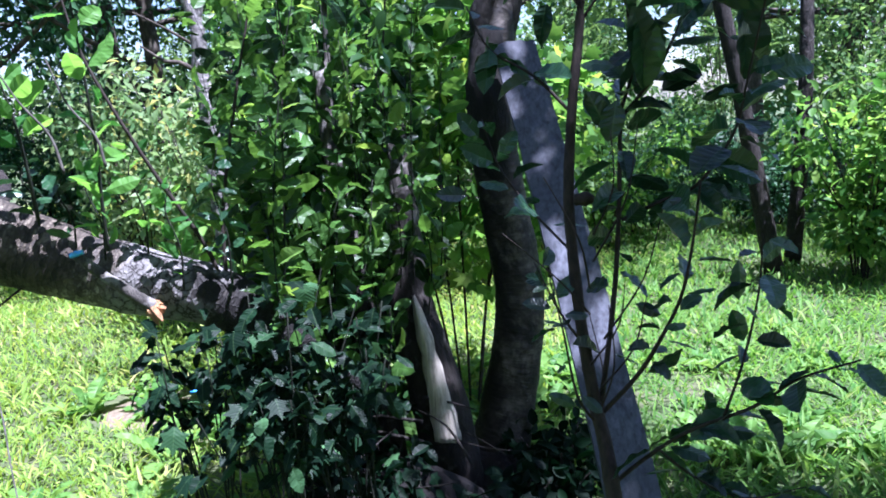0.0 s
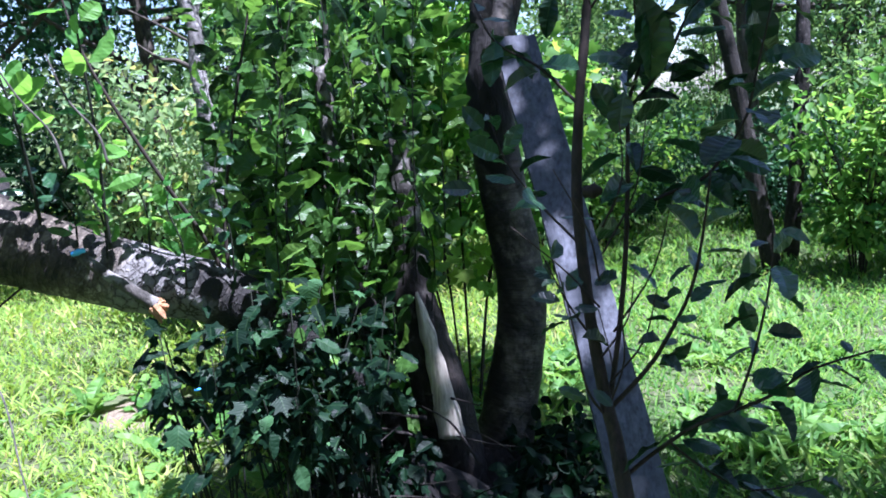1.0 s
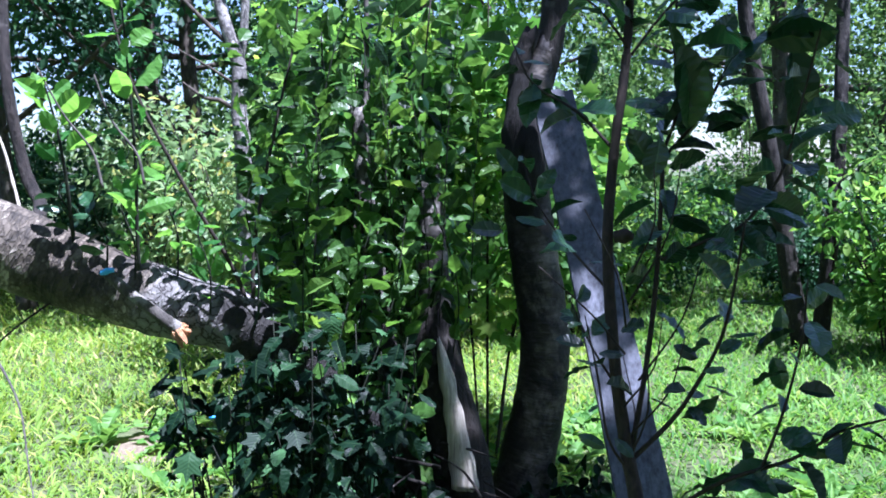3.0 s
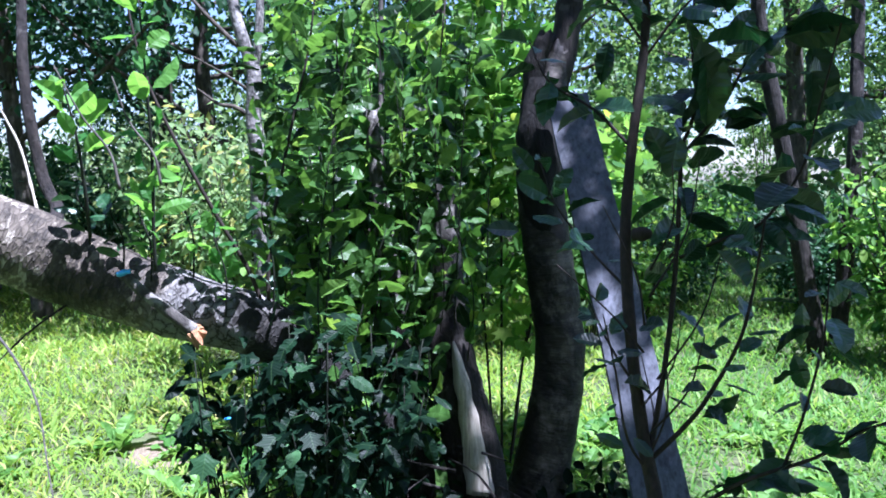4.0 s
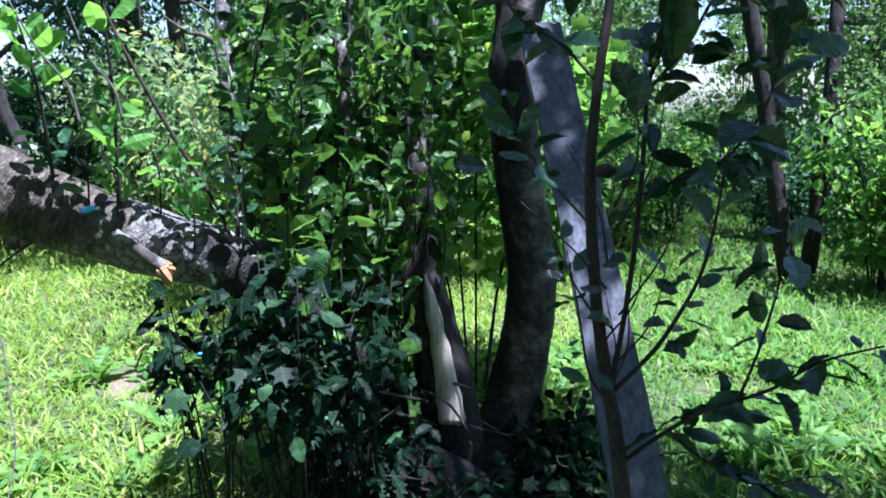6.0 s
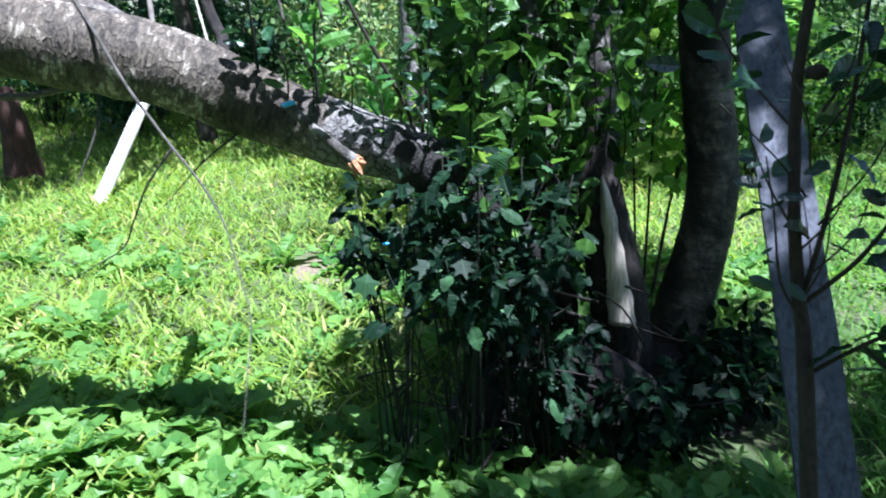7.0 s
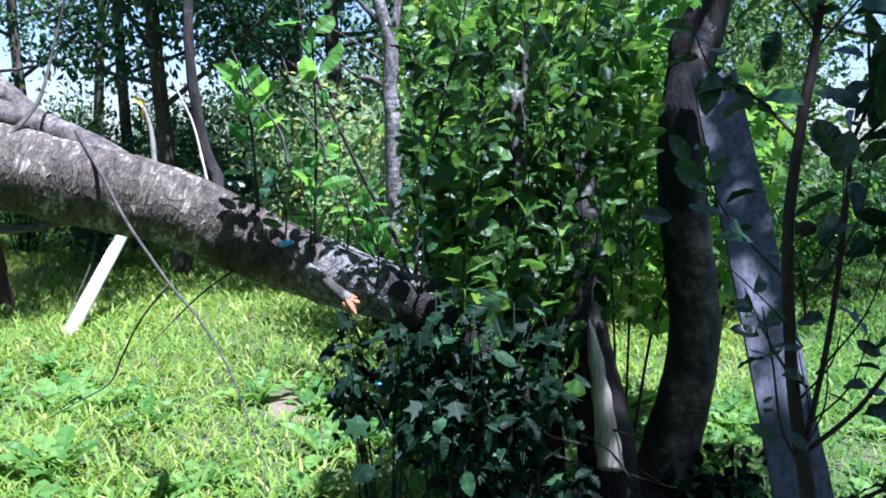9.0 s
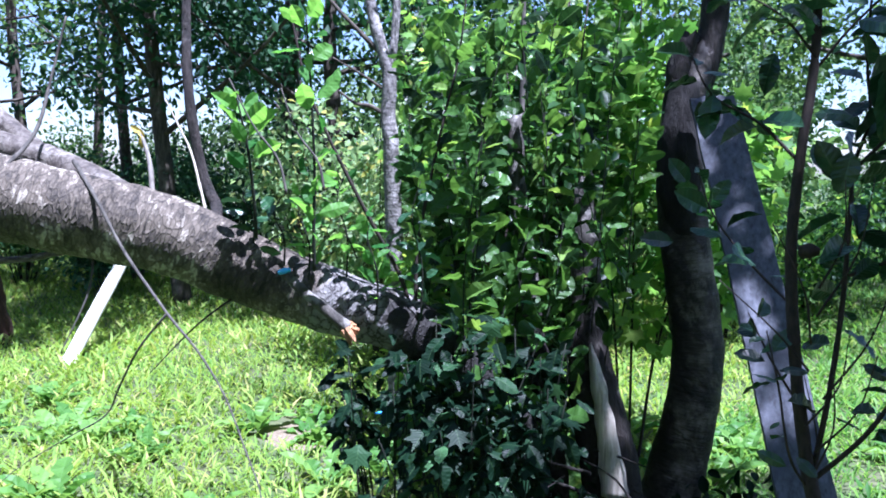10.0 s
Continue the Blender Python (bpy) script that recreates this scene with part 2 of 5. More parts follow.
def leaf_material(name, dark, light, glow=0.35, roughness=0.45, by_object=False, tint=None, sheen=0.28):
    """A thin green leaf: lit from the front, and letting some sun through."""
    m, n, l, p = nodes_of(name, roughness)
    p.inputs["Specular IOR Level"].default_value = sheen
    if by_object:
        src = n.new("ShaderNodeObjectInfo").outputs["Random"]
    else:
        src = n.new("ShaderNodeNewGeometry").outputs["Random Per Island"]
    stops = [(0.0, dark), (0.85, light)]
    if tint:
        stops.append((1.0, tint))
    r = ramp_of(n, stops)
    l.new(src, r.inputs["Fac"])
    grain = noise_of(n, l, 60, 3, 0.5)
    hs = n.new("ShaderNodeHueSaturation")
    mr = n.new("ShaderNodeMapRange")
    mr.inputs["To Min"].default_value, mr.inputs["To Max"].default_value = 0.75, 1.25
    l.new(grain.outputs["Fac"], mr.inputs["Value"])
    l.new(mr.outputs["Result"], hs.inputs["Value"])
    l.new(r.outputs["Color"], hs.inputs["Color"])
    skin = hs.outputs["Color"]
    if by_object:
        skin = veined(n, l, p, skin)
    l.new(skin, p.inputs["Base Color"])
    tr = n.new("ShaderNodeBsdfTranslucent")
    th = n.new("ShaderNodeHueSaturation")
    th.inputs["Hue"].default_value, th.inputs["Saturation"].default_value, th.inputs["Value"].default_value = 0.48, 1.1, 1.7
    l.new(skin, th.inputs["Color"])
    l.new(th.outputs["Color"], tr.inputs["Color"])
    mx = n.new("ShaderNodeMixShader")
    mx.inputs["Fac"].default_value = glow
    l.new(p.outputs["BSDF"], mx.inputs[1])
    l.new(tr.outputs["BSDF"], mx.inputs[2])
    l.new(mx.outputs["Shader"], n["Material Output"].inputs["Surface"])
    return m


M_SOIL = surface("soil_and_litter", (0.04, 0.045, 0.02), (0.1, 0.11, 0.05), 30, blot=(0.04, 0.07, 0.018), blot_scale=1.2, blot_at=(0.42, 0.55), depth=0.03)
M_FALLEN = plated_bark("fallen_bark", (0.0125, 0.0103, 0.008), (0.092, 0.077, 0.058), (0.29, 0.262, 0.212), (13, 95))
M_STANDING = ringed_bark("standing_bark", (0.014, 0.011, 0.009), (0.05, 0.041, 0.033), (0.005, 0.004, 0.0035), 4, (0.15, 0.13, 0.107), 22, crack_mix=0.3)
M_LIMB = ringed_bark("limb_bark", (0.06, 0.05, 0.041), (0.15, 0.135, 0.112), (0.02, 0.016, 0.013), 12, (0.24, 0.225, 0.2), crack_mix=0.2)
# Bark darkened further, with the stems' deep shade put into its colour.
M_BARK = surface("dark_rough_bark", (0.0032, 0.0028, 0.0024), (0.0288, 0.0224, 0.0184), 38, (1, 1, 0.3), blot=(0.056, 0.0504, 0.044), blot_scale=24, blot_at=(0.58, 0.66), bump=1.0, depth=0.03)
M_TRUNK = surface("woodland_bark", (0.013, 0.0104, 0.00845), (0.091, 0.0748, 0.0585), 30, (1, 1, 0.3), blot=(0.13, 0.117, 0.0975), blot_scale=5, blot_at=(0.55, 0.7), bump=0.8, depth=0.015)
M_STUMP = surface("red_brown_stump", (0.014, 0.007, 0.0056), (0.07, 0.0315, 0.021), 30, (1, 1, 0.3), bump=0.9, depth=0.02)
# Black for the charred hollow, and for painted shade inside the brush heap.
M_CHAR_SHADE = surface("char_and_shade_black", (0.0024, 0.0024, 0.0024), (0.012, 0.0096, 0.0078), 50, (1, 1, 0.3), bump=0.9, depth=0.015)
M_STEM = surface("stem_bark", (0.0072, 0.0054, 0.0042), (0.033, 0.0228, 0.0168), 120, (1, 1, 0.3), bump=0.5, depth=0.004)
M_SHOOT = surface("green_shoot_bark", (0.004, 0.006, 0.0035), (0.013, 0.017, 0.008), 120, (1, 1, 0.3), bump=0.4, depth=0.003)
M_BLEACH = surface("bleached_stub", (0.08, 0.072, 0.06), (0.19, 0.178, 0.155), 60, (1, 1, 0.12), bump=0.5, depth=0.004)
M_TWIG = surface("grey_dead_twig", (0.013, 0.012, 0.01), (0.085, 0.078, 0.066), 45, (1, 1, 0.4), bump=0.5, depth=0.003)
M_DEADSTEM = surface("grey_brown_dead_stem", (0.009, 0.008, 0.007), (0.075, 0.068, 0.058), 55, (1, 1, 0.3), blot=(0.15, 0.142, 0.128), blot_scale=22, blot_at=(0.52, 0.6), bump=1.0, depth=0.012)
M_PALE = surface("pale_bare_wood", (0.16, 0.138, 0.108), (0.45, 0.41, 0.34), 80, (1, 1, 0.05), roughness=0.65, blot=(0.13, 0.105, 0.08), blot_scale=12, blot_at=(0.58, 0.72), bump=0.7, depth=0.006)
M_WHITE = surface("bleached_pole", (0.434, 0.42, 0.392), (0.574, 0.56, 0.532), 60, (1, 1, 0.1), roughness=0.6, blot=(0.28, 0.252, 0.21), blot_scale=12, blot_at=(0.62, 0.75), bump=0.3, depth=0.003)
M_TORN = surface("torn_orange_wood", (0.154, 0.063, 0.0245), (0.35, 0.189, 0.091), 90, (1, 1, 0.2), roughness=0.7, bump=0.8, depth=0.006)
M_BOARD = surface("weathered_board", (0.019, 0.022, 0.03), (0.086, 0.093, 0.113), 70, (1, 1, 0.035), roughness=0.75, blot=(0.038, 0.043, 0.056), blot_scale=6, blot_at=(0.5, 0.72), bump=0.6, depth=0.005)
M_BLUE = surface("blue_plastic", (0.04, 0.24, 0.6), (0.08, 0.36, 0.72), 40, roughness=0.4, bump=0.1, depth=0.001)
M_BIRCH = ringed_bark("birch_bark", (0.112, 0.105, 0.098), (0.266, 0.252, 0.238), (0.028, 0.0245, 0.0245), 9, (0.35, 0.336, 0.322))
# Shaded copy of the willow leaf: the shade is in its dark colour.
M_LEAF_WILLOW_SHADE = leaf_material("shaded_willow_leaf", (0.0036, 0.0168, 0.0078), (0.018, 0.06, 0.022), 0.16, 0.36, by_object=True, sheen=0.6)
# Fresh willow leaf, its colour brightened for the sun behind it.
M_LEAF_FRESH_BACKLIT = leaf_material("backlit_fresh_willow_leaf", (0.03, 0.12, 0.025), (0.11, 0.26, 0.05), 0.55, 0.45, by_object=True)
# Near-black leaf: the deep shade round the stump is in its colour.
M_LEAF_BUSH_SHADE = leaf_material("shaded_bush_leaf", (0.0012, 0.0065, 0.003), (0.0045, 0.018, 0.0065), 0.2, 0.6, sheen=0.1)
M_LEAF_THICKET = leaf_material("thicket_leaf", (0.004, 0.02, 0.009), (0.06, 0.15, 0.032), 0.42, 0.4)
# Sunlit copy of the maple leaf, with sunshine put into its colour.
M_LEAF_MAPLE_SUN = leaf_material("maple_leaf", (0.025, 0.09, 0.018), (0.14, 0.28, 0.06), 0.55, 0.5, tint=(0.22, 0.31, 0.06), sheen=0.22)
M_LEAF_SHOOT = leaf_material("deep_green_shoot_leaf", (0.003, 0.013, 0.004), (0.065, 0.155, 0.03), 0.44, 0.38, by_object=True, tint=(0.15, 0.25, 0.05), sheen=0.3)
# Shaded copy of the maple leaf; its few bright leaves stand for sun flecks.
M_LEAF_MAPLE_SHADE = leaf_material("shaded_maple_leaf", (0.0015, 0.0075, 0.0038), (0.007, 0.024, 0.0105), 0.22, 0.5, by_object=True, tint=(0.06, 0.14, 0.055), sheen=0.14)
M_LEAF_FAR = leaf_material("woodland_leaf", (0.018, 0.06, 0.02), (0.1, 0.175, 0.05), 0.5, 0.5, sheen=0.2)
# Leaf of the dark trees; undergrowth shade is put into this colour too.
M_LEAF_DARK = leaf_material("dark_and_shaded_leaf", (0.012, 0.042, 0.021), (0.036, 0.096, 0.039), 0.35, 0.5)
# Yellow-green leaf, brightened to put sunlight into its colour.
M_LEAF_LIT = leaf_material("sunlit_yellow_green_leaf", (0.077, 0.165, 0.055), (0.198, 0.275, 0.121), 0.5, 0.5, tint=(0.275, 0.275, 0.066))
M_GRASS = leaf_material("grass_blade", (0.075, 0.155, 0.022), (0.21, 0.31, 0.06), 0.42, 0.55, tint=(0.38, 0.35, 0.14), sheen=0.12)
M_WEED = leaf_material("lawn_weed_leaf", (0.065, 0.155, 0.022), (0.2, 0.32, 0.06), 0.44, 0.5, tint=(0.33, 0.36, 0.13), sheen=0.14)
M_LUSH = leaf_material("lush_lawn_leaf", (0.035, 0.115, 0.018), (0.13, 0.25, 0.05), 0.44, 0.5, tint=(0.22, 0.28, 0.09), sheen=0.14)
M_DOCK = leaf_material("broad_weed_leaf", (0.045, 0.13, 0.024), (0.14, 0.26, 0.06), 0.42, 0.45, by_object=True, sheen=0.18)
M_YELLOW = leaf_material("yellow_leaf", (0.3, 0.24, 0.03), (0.36, 0.3, 0.048), 0.4, 0.5, by_object=True)
M_BAREPATCH = surface("dry_bare_soil", (0.09, 0.068, 0.046), (0.2, 0.16, 0.112), 60, bump=0.8, depth=0.02)


# ---- builders ----
def mesh_of(name, verts, faces, mat, smooth=True, uvs=None):
    me = bpy.data.meshes.new(name)
    me.from_pydata([tuple(v) for v in verts], [], faces)
    if smooth:
        me.polygons.foreach_set("use_smooth", [True] * len(me.polygons))
    if uvs is not None:
        layer = me.uv_layers.new()
        idx = np.empty(len(me.loops), dtype=np.int32)
        me.loops.foreach_get("vertex_index", idx)
        layer.data.foreach_set("uv", np.asarray(uvs, dtype=np.float32)[idx].ravel())
    me.materials.append(mat)
    me.update()
    return me


def thing(name, at, label, category, group="", kind=""):
    ob = new(name)
    ob.location = at
    ob.empty_display_size = 0.1
    return tagged(ob, label, category, group, kind)


def hang(ob, parent):
    """Makes ob a part of parent, keeping its place in the world."""
    if parent is not None:
        ob.parent = parent
        origin = parent.location.copy() if parent.parent is None else parent.location + parent.parent.location
        ob.location = ob.location - origin
    return ob


def part(name, me, parent, label="", at=(0, 0, 0), kind=""):
    ob = new(name, me)
    ob.location = at
    hang(ob, parent)
    return tagged(ob, label, kind=kind)


def spline(points, per=6):
    """A smooth line through the points."""
    p = [Vector(q) for q in points]
    p = [p[0] * 2 - p[1]] + p + [p[-1] * 2 - p[-2]]
    out = []
    for i in range(1, len(p) - 2):
        for k in range(per):
            t = k / per
            out.append(0.5 * (2 * p[i] + (p[i + 1] - p[i - 1]) * t + (2 * p[i - 1] - 5 * p[i] + 4 * p[i + 1] - p[i + 2]) * t * t
                              + (3 * p[i] - p[i - 1] - 3 * p[i + 1] + p[i + 2]) * t ** 3))
    out.append(p[-2])
    return out


def tube(points, radii, sides=10, per=6, rough=0.0, seed=0.0, freq=9.0, jag=0.0):
    """A tapering round limb along a smooth line: vertices, faces, uvs. jag roughens its far end into splinters."""
    line = spline(points, per)
    rad = np.interp(np.linspace(0, len(radii) - 1, len(line)), range(len(radii)), radii)
    verts, uvs, faces, along = [], [], [], 0.0
    up = Vector((0.13, 0.31, 0.94))
    for i, c in enumerate(line):
        d = (line[min(i + 1, len(line) - 1)] - line[max(i - 1, 0)]).normalized()
        a = d.cross(up)
        a = (a if a.length > 0.05 else d.cross(Vector((1, 0, 0)))).normalized()
        b = a.cross(d)
        if i:
            along += (c - line[i - 1]).length
        for s in range(sides):
            w = 2 * math.pi * s / sides
            r = rad[i]
            v = a * math.cos(w) + b * math.sin(w)
            if rough:
                q = c + v * r
                r *= 1 + rough * noise.noise(q * freq + Vector((seed, 0, 0))) + rough * 0.5 * noise.noise(q * freq * 3.1 + Vector((0, seed, 0)))
            q = c + v * r
            if jag and i == len(line) - 1:
                q = q + d * jag * random.uniform(-0.2, 1.0)
            verts.append(q)
            uvs.append((abs(2 * s / sides - 1), along))
    for i in range(len(line) - 1):
        for s in range(sides):
            t = (s + 1) % sides
            faces.append((i * sides + s, i * sides + t, (i + 1) * sides + t, (i + 1) * sides + s))
    faces.append(tuple(range(sides - 1, -1, -1)))
    verts.append(line[-1])
    uvs.append((0.5, along))
    k, e = len(verts) - 1, (len(line) - 1) * sides
    faces += [(e + s, e + (s + 1) % sides, k) for s in range(sides)]
    return verts, faces, uvs


def joined(pieces):
    verts, faces, uvs = [], [], []
    for v, f, u in pieces:
        n = len(verts)
        verts += list(v)
        uvs += list(u)
        faces += [tuple(i + n for i in q) for q in f]
    return verts, faces, uvs


def limb(name, parent, mat, points, radii, label="", **kw):
    v, f, u = tube(points, radii, **kw)
    return part(name, mesh_of(name, v, f, mat, uvs=u), parent, label)


# A leaf lies along +y from its stalk, with its upper side to +z, one long.
def leaf_shape(wide=0.5, fold=0.12, bend=0.18, stations=(0.18, 0.42, 0.68), full=(0.72, 1.0, 0.72), wave=0.0):
    mid = [(0, 0, 0)] + [(0, t, -bend * t * t) for t in stations] + [(0, 1, -bend)]
    v, f = list(mid), []
    k = len(stations)
    for side in (-1, 1):
        n = len(v)
        for j, (t, q) in enumerate(zip(stations, full)):
            v.append((side * wide / 2 * q, t + 0.04, fold * q - bend * t * t + wave * (-1) ** j))
        tri = [(0, n, 1)] + [(j + 1, n + j, n + j + 1, j + 2) for j in range(k - 1)] + [(k, n + k - 1, k + 1)]
        f += [t if side > 0 else t[::-1] for t in tri]
    return np.array(v, dtype=float), f


def lobed_shape(lobes, droop=0.15):
    """A leaf with pointed lobes: (angle from the tip, length) pairs on one side, mirrored."""
    rim = []
    for j, (ang, ln) in enumerate(lobes):
        w = radians(ang)
        rim.append((math.sin(w) * ln, math.cos(w) * ln))
    left = [(-x, y) for x, y in rim[1:]][::-1]
    ring = left + rim
    pts = [(0, 0.36, 0.04)] + [(x, y + 0.36, -droop * (x * x + y * y)) for x, y in ring]
    n = len(ring)
    f = [(0, 1 + j + 1, 1 + j) for j in range(n - 1)] + [(0, 1, n)]
    return np.array(pts, dtype=float), f


def pointed_leaf(wide=0.52, fold=0.12, bend=0.18, curl=0.0, ripple=0.02, teeth=0.03, n=9, seed=0):
    """A pointed leaf with a fine-toothed, slightly waved margin; curl swings its tip aside."""
    pr = random.Random(seed)
    t = [(k + 0.6) / (n + 0.6) for k in range(n)]
    v = [(0, 0, 0)] + [(curl * q * q, q, -bend * q * q) for q in t] + [(curl, 1, -bend)]
    f = []
    for side in (-1, 1):
        a = len(v)
        for k, q in enumerate(t):
            w = wide / 2 * min(1.0, q ** 0.62 * (1 - q) ** 0.72 / 0.396) * (1 + (teeth if k % 2 else -teeth) + pr.uniform(-0.04, 0.04))
            v.append((side * w + curl * q * q, q + 0.05 * (1 - q), fold * w / (wide / 2) - bend * q * q + ripple * math.sin(k * 1.7 + side + seed)))
        tri = [(0, a, 1)] + [(j + 1, a + j, a + j + 1, j + 2) for j in range(n - 1)] + [(n, a + n - 1, n + 1)]
        f += [q if side > 0 else q[::-1] for q in tri]
    return np.array(v, dtype=float), f


LEAF_FORMS = [pointed_leaf(0.54, 0.1, 0.12, 0.05, seed=1), pointed_leaf(0.48, 0.2, 0.34, -0.08, 0.03, seed=2), pointed_leaf(0.6, 0.05, 0.22, 0.1, 0.035, seed=3), pointed_leaf(0.5, -0.08, 0.28, -0.04, 0.02, seed=4)]
OVAL = leaf_shape(0.56, stations=(0.1, 0.28, 0.5, 0.72, 0.88), full=(0.42, 0.86, 1.0, 0.8, 0.42))
OVAL_LITE = leaf_shape(0.55, stations=(0.45,), full=(1.0,))
WEED_LITE = leaf_shape(0.22, fold=0.06, bend=0.4, stations=(0.6,), full=(1.0,))
BLADE_LITE = leaf_shape(0.1, fold=0.01, bend=0.5, stations=(0.55,), full=(1.0,))
WEED_LEAF = leaf_shape(0.21, fold=0.06, bend=0.4, stations=(0.4, 0.75), full=(0.8, 1.0))
DANDELION = leaf_shape(0.4, fold=0.09, bend=0.35, stations=(0.15, 0.26, 0.36, 0.46, 0.55, 0.66, 0.76, 0.88), full=(0.28, 0.7, 0.36, 0.95, 0.48, 1.0, 0.7, 0.66), wave=0.025)
BLADE = leaf_shape(0.085, fold=0.01, bend=0.5, stations=(0.4, 0.75), full=(1.0, 0.7))
MAPLE = lobed_shape([(0, 0.66), (14, 0.4), (24, 0.38), (34, 0.42), (48, 0.62), (66, 0.34), (84, 0.36), (98, 0.48), (125, 0.26), (165, 0.3)])


def bases(along, face):
    """Turns of many leaves from where they point and where their upper sides look."""
    along = along / np.linalg.norm(along, axis=1, keepdims=True)
    side = np.cross(along, face)
    side /= np.maximum(np.linalg.norm(side, axis=1, keepdims=True), 1e-6)
    return np.stack([side, along, np.cross(side, along)], axis=2)


def scatter_mesh(name, shape, at, along, face, size, mat, wide=None):
    """Many leaves in one mesh, each a loose piece."""
    sv, sf = shape
    b = bases(np.asarray(along, float), np.asarray(face, float))
    local = np.repeat(sv[None], len(at), axis=0)
    if wide is not None:
        local[:, :, 0] *= np.asarray(wide)[:, None]
    pts = np.einsum("nij,nkj->nki", b, local) * np.asarray(size)[:, None, None] + np.asarray(at)[:, None, :]
    nv, n = len(sv), len(at)
    loops = np.concatenate([np.array(f) for f in sf])
    lens = np.array([len(f) for f in sf])
    me = bpy.data.meshes.new(name)
    me.vertices.add(n * nv)
    me.vertices.foreach_set("co", pts.astype(np.float32).ravel())
    me.loops.add(n * len(loops))
    me.loops.foreach_set("vertex_index", (loops[None] + nv * np.arange(n)[:, None]).astype(np.int32).ravel())
    total = np.tile(lens, n)
    me.polygons.add(len(total))
    me.polygons.foreach_set("loop_start", np.concatenate([[0], np.cumsum(total)[:-1]]).astype(np.int32))
    me.update(calc_edges=True)
    me.validate()
    me.materials.append(mat)
    return me


def leaf_mesh(name, shape, mat):
    return mesh_of(name, shape[0], shape[1], mat, smooth=False)


def leaf_meshes(name, forms, mat):
    return [leaf_mesh(name, form, mat) for form in forms]


DOCK_FORMS = [pointed_leaf(0.33, 0.1, 0.35, 0.08, 0.05, 0.07, 10, 5), pointed_leaf(0.28, 0.16, 0.55, -0.1, 0.06, 0.08, 10, 6), pointed_leaf(0.36, 0.04, 0.45, 0.05, 0.06, 0.08, 10, 7)]
LEAF_ME = {"low": leaf_meshes("shaded_low_leaf", LEAF_FORMS, M_LEAF_MAPLE_SHADE), "shoot": leaf_meshes("shoot_leaf", LEAF_FORMS, M_LEAF_SHOOT), "willow": leaf_meshes("shaded_willow_leaf", LEAF_FORMS, M_LEAF_WILLOW_SHADE),
           "fresh": leaf_meshes("fresh_leaf", LEAF_FORMS, M_LEAF_FRESH_BACKLIT), "maple": leaf_meshes("maple_leaf", [MAPLE], M_LEAF_MAPLE_SHADE), "dock": leaf_meshes("dock_leaf", DOCK_FORMS, M_DOCK),
           "dandelion": leaf_meshes("dandelion_leaf", [DANDELION], M_DOCK), "yellow": leaf_meshes("yellow_leaf", LEAF_FORMS, M_YELLOW)}


def leaf(parent, kind, at, along, face, size, wide=1.0):
    """One leaf as a part of its own, on a shared mesh."""
    b = bases(np.array([along], float), np.array([face], float))[0]
    forms = LEAF_ME[kind]
    ob = new("leaf", forms[int(abs(at[0] * 7919 + at[1] * 1597 + at[2] * 6101)) % len(forms)])
    ob.rotation_euler = Matrix(b.tolist()).to_euler()
    ob.location = Vector(at)
    ob.scale = (size * wide, size, size)
    return hang(ob, parent)


def leaves_along(parent, kind, points, count, size, start=0.15, spread=0.7, rise=0.35, rng=None, end=1.0, lift=0.0):
    """Leaves set round a shoot, one after another, opening outwards and drooping a little."""
    line = spline(points, 8)
    turn = rng.uniform(0, 6.28)
    for k in range(count):
        f = start + (end - start) * (k + 0.5) / count
        i = min(int(f * (len(line) - 1)), len(line) - 2)
        c = line[i].lerp(line[i + 1], f * (len(line) - 1) - i)
        d = (line[i + 1] - line[i]).normalized()
        turn += 2.4 + rng.uniform(-0.4, 0.4)
        out = Vector((math.cos(turn), math.sin(turn), 0))
        along = out * spread + d * rise + Vector((rng.uniform(-0.35, 0.35), rng.uniform(-0.35, 0.35), rng.uniform(-0.7, 0.3) + lift))
        face = out * rng.uniform(0.1, 1.0) + Vector((rng.uniform(-0.5, 0.5), rng.uniform(-0.5, 0.5), rng.uniform(0.3, 1.0)))
        s = size * rng.uniform(0.6, 1.25) * (1.0 if f < 0.85 else 0.75)
        leaf(parent, kind, c + out * 0.012, along, face, s, rng.uniform(0.85, 1.15))


def cloud(name, parent, shape, mat, centres, radii, per, size, rng, droop=0.3, label="", up=0.6):
    """A crown of loose leaves gathered in uneven clumps, thinner towards each clump's rim."""
    at, along, face = [], [], []
    for c, r, n in zip(centres, radii, per):
        d = rng.normal(size=(n, 3))
        d /= np.linalg.norm(d, axis=1, keepdims=True)
        rr = r * rng.uniform(0.15, 1.0, n) ** 0.6
        at.append(np.asarray(c) + d * rr[:, None] * np.array([1, 1, 0.75]))
        a = d + rng.normal(scale=0.7, size=(n, 3))
        a[:, 2] -= droop
        along.append(a)
        f = rng.normal(scale=0.55, size=(n, 3)) + d * 0.6
        f[:, 2] += up
        face.append(f)
    at, along, face = np.concatenate(at), np.concatenate(along), np.concatenate(face)
    s = size * rng.uniform(0.6, 1.25, len(at))
    return part(name, scatter_mesh(name, shape, at, along, face, s, mat), parent, label, kind="stuff")


# ---- ground ----
def ground_height(x, y):
    return 0.035 * noise.noise(Vector((x * 0.7, y * 0.7, 0))) + 0.015 * noise.noise(Vector((x * 2.3, y * 2.3, 3)))


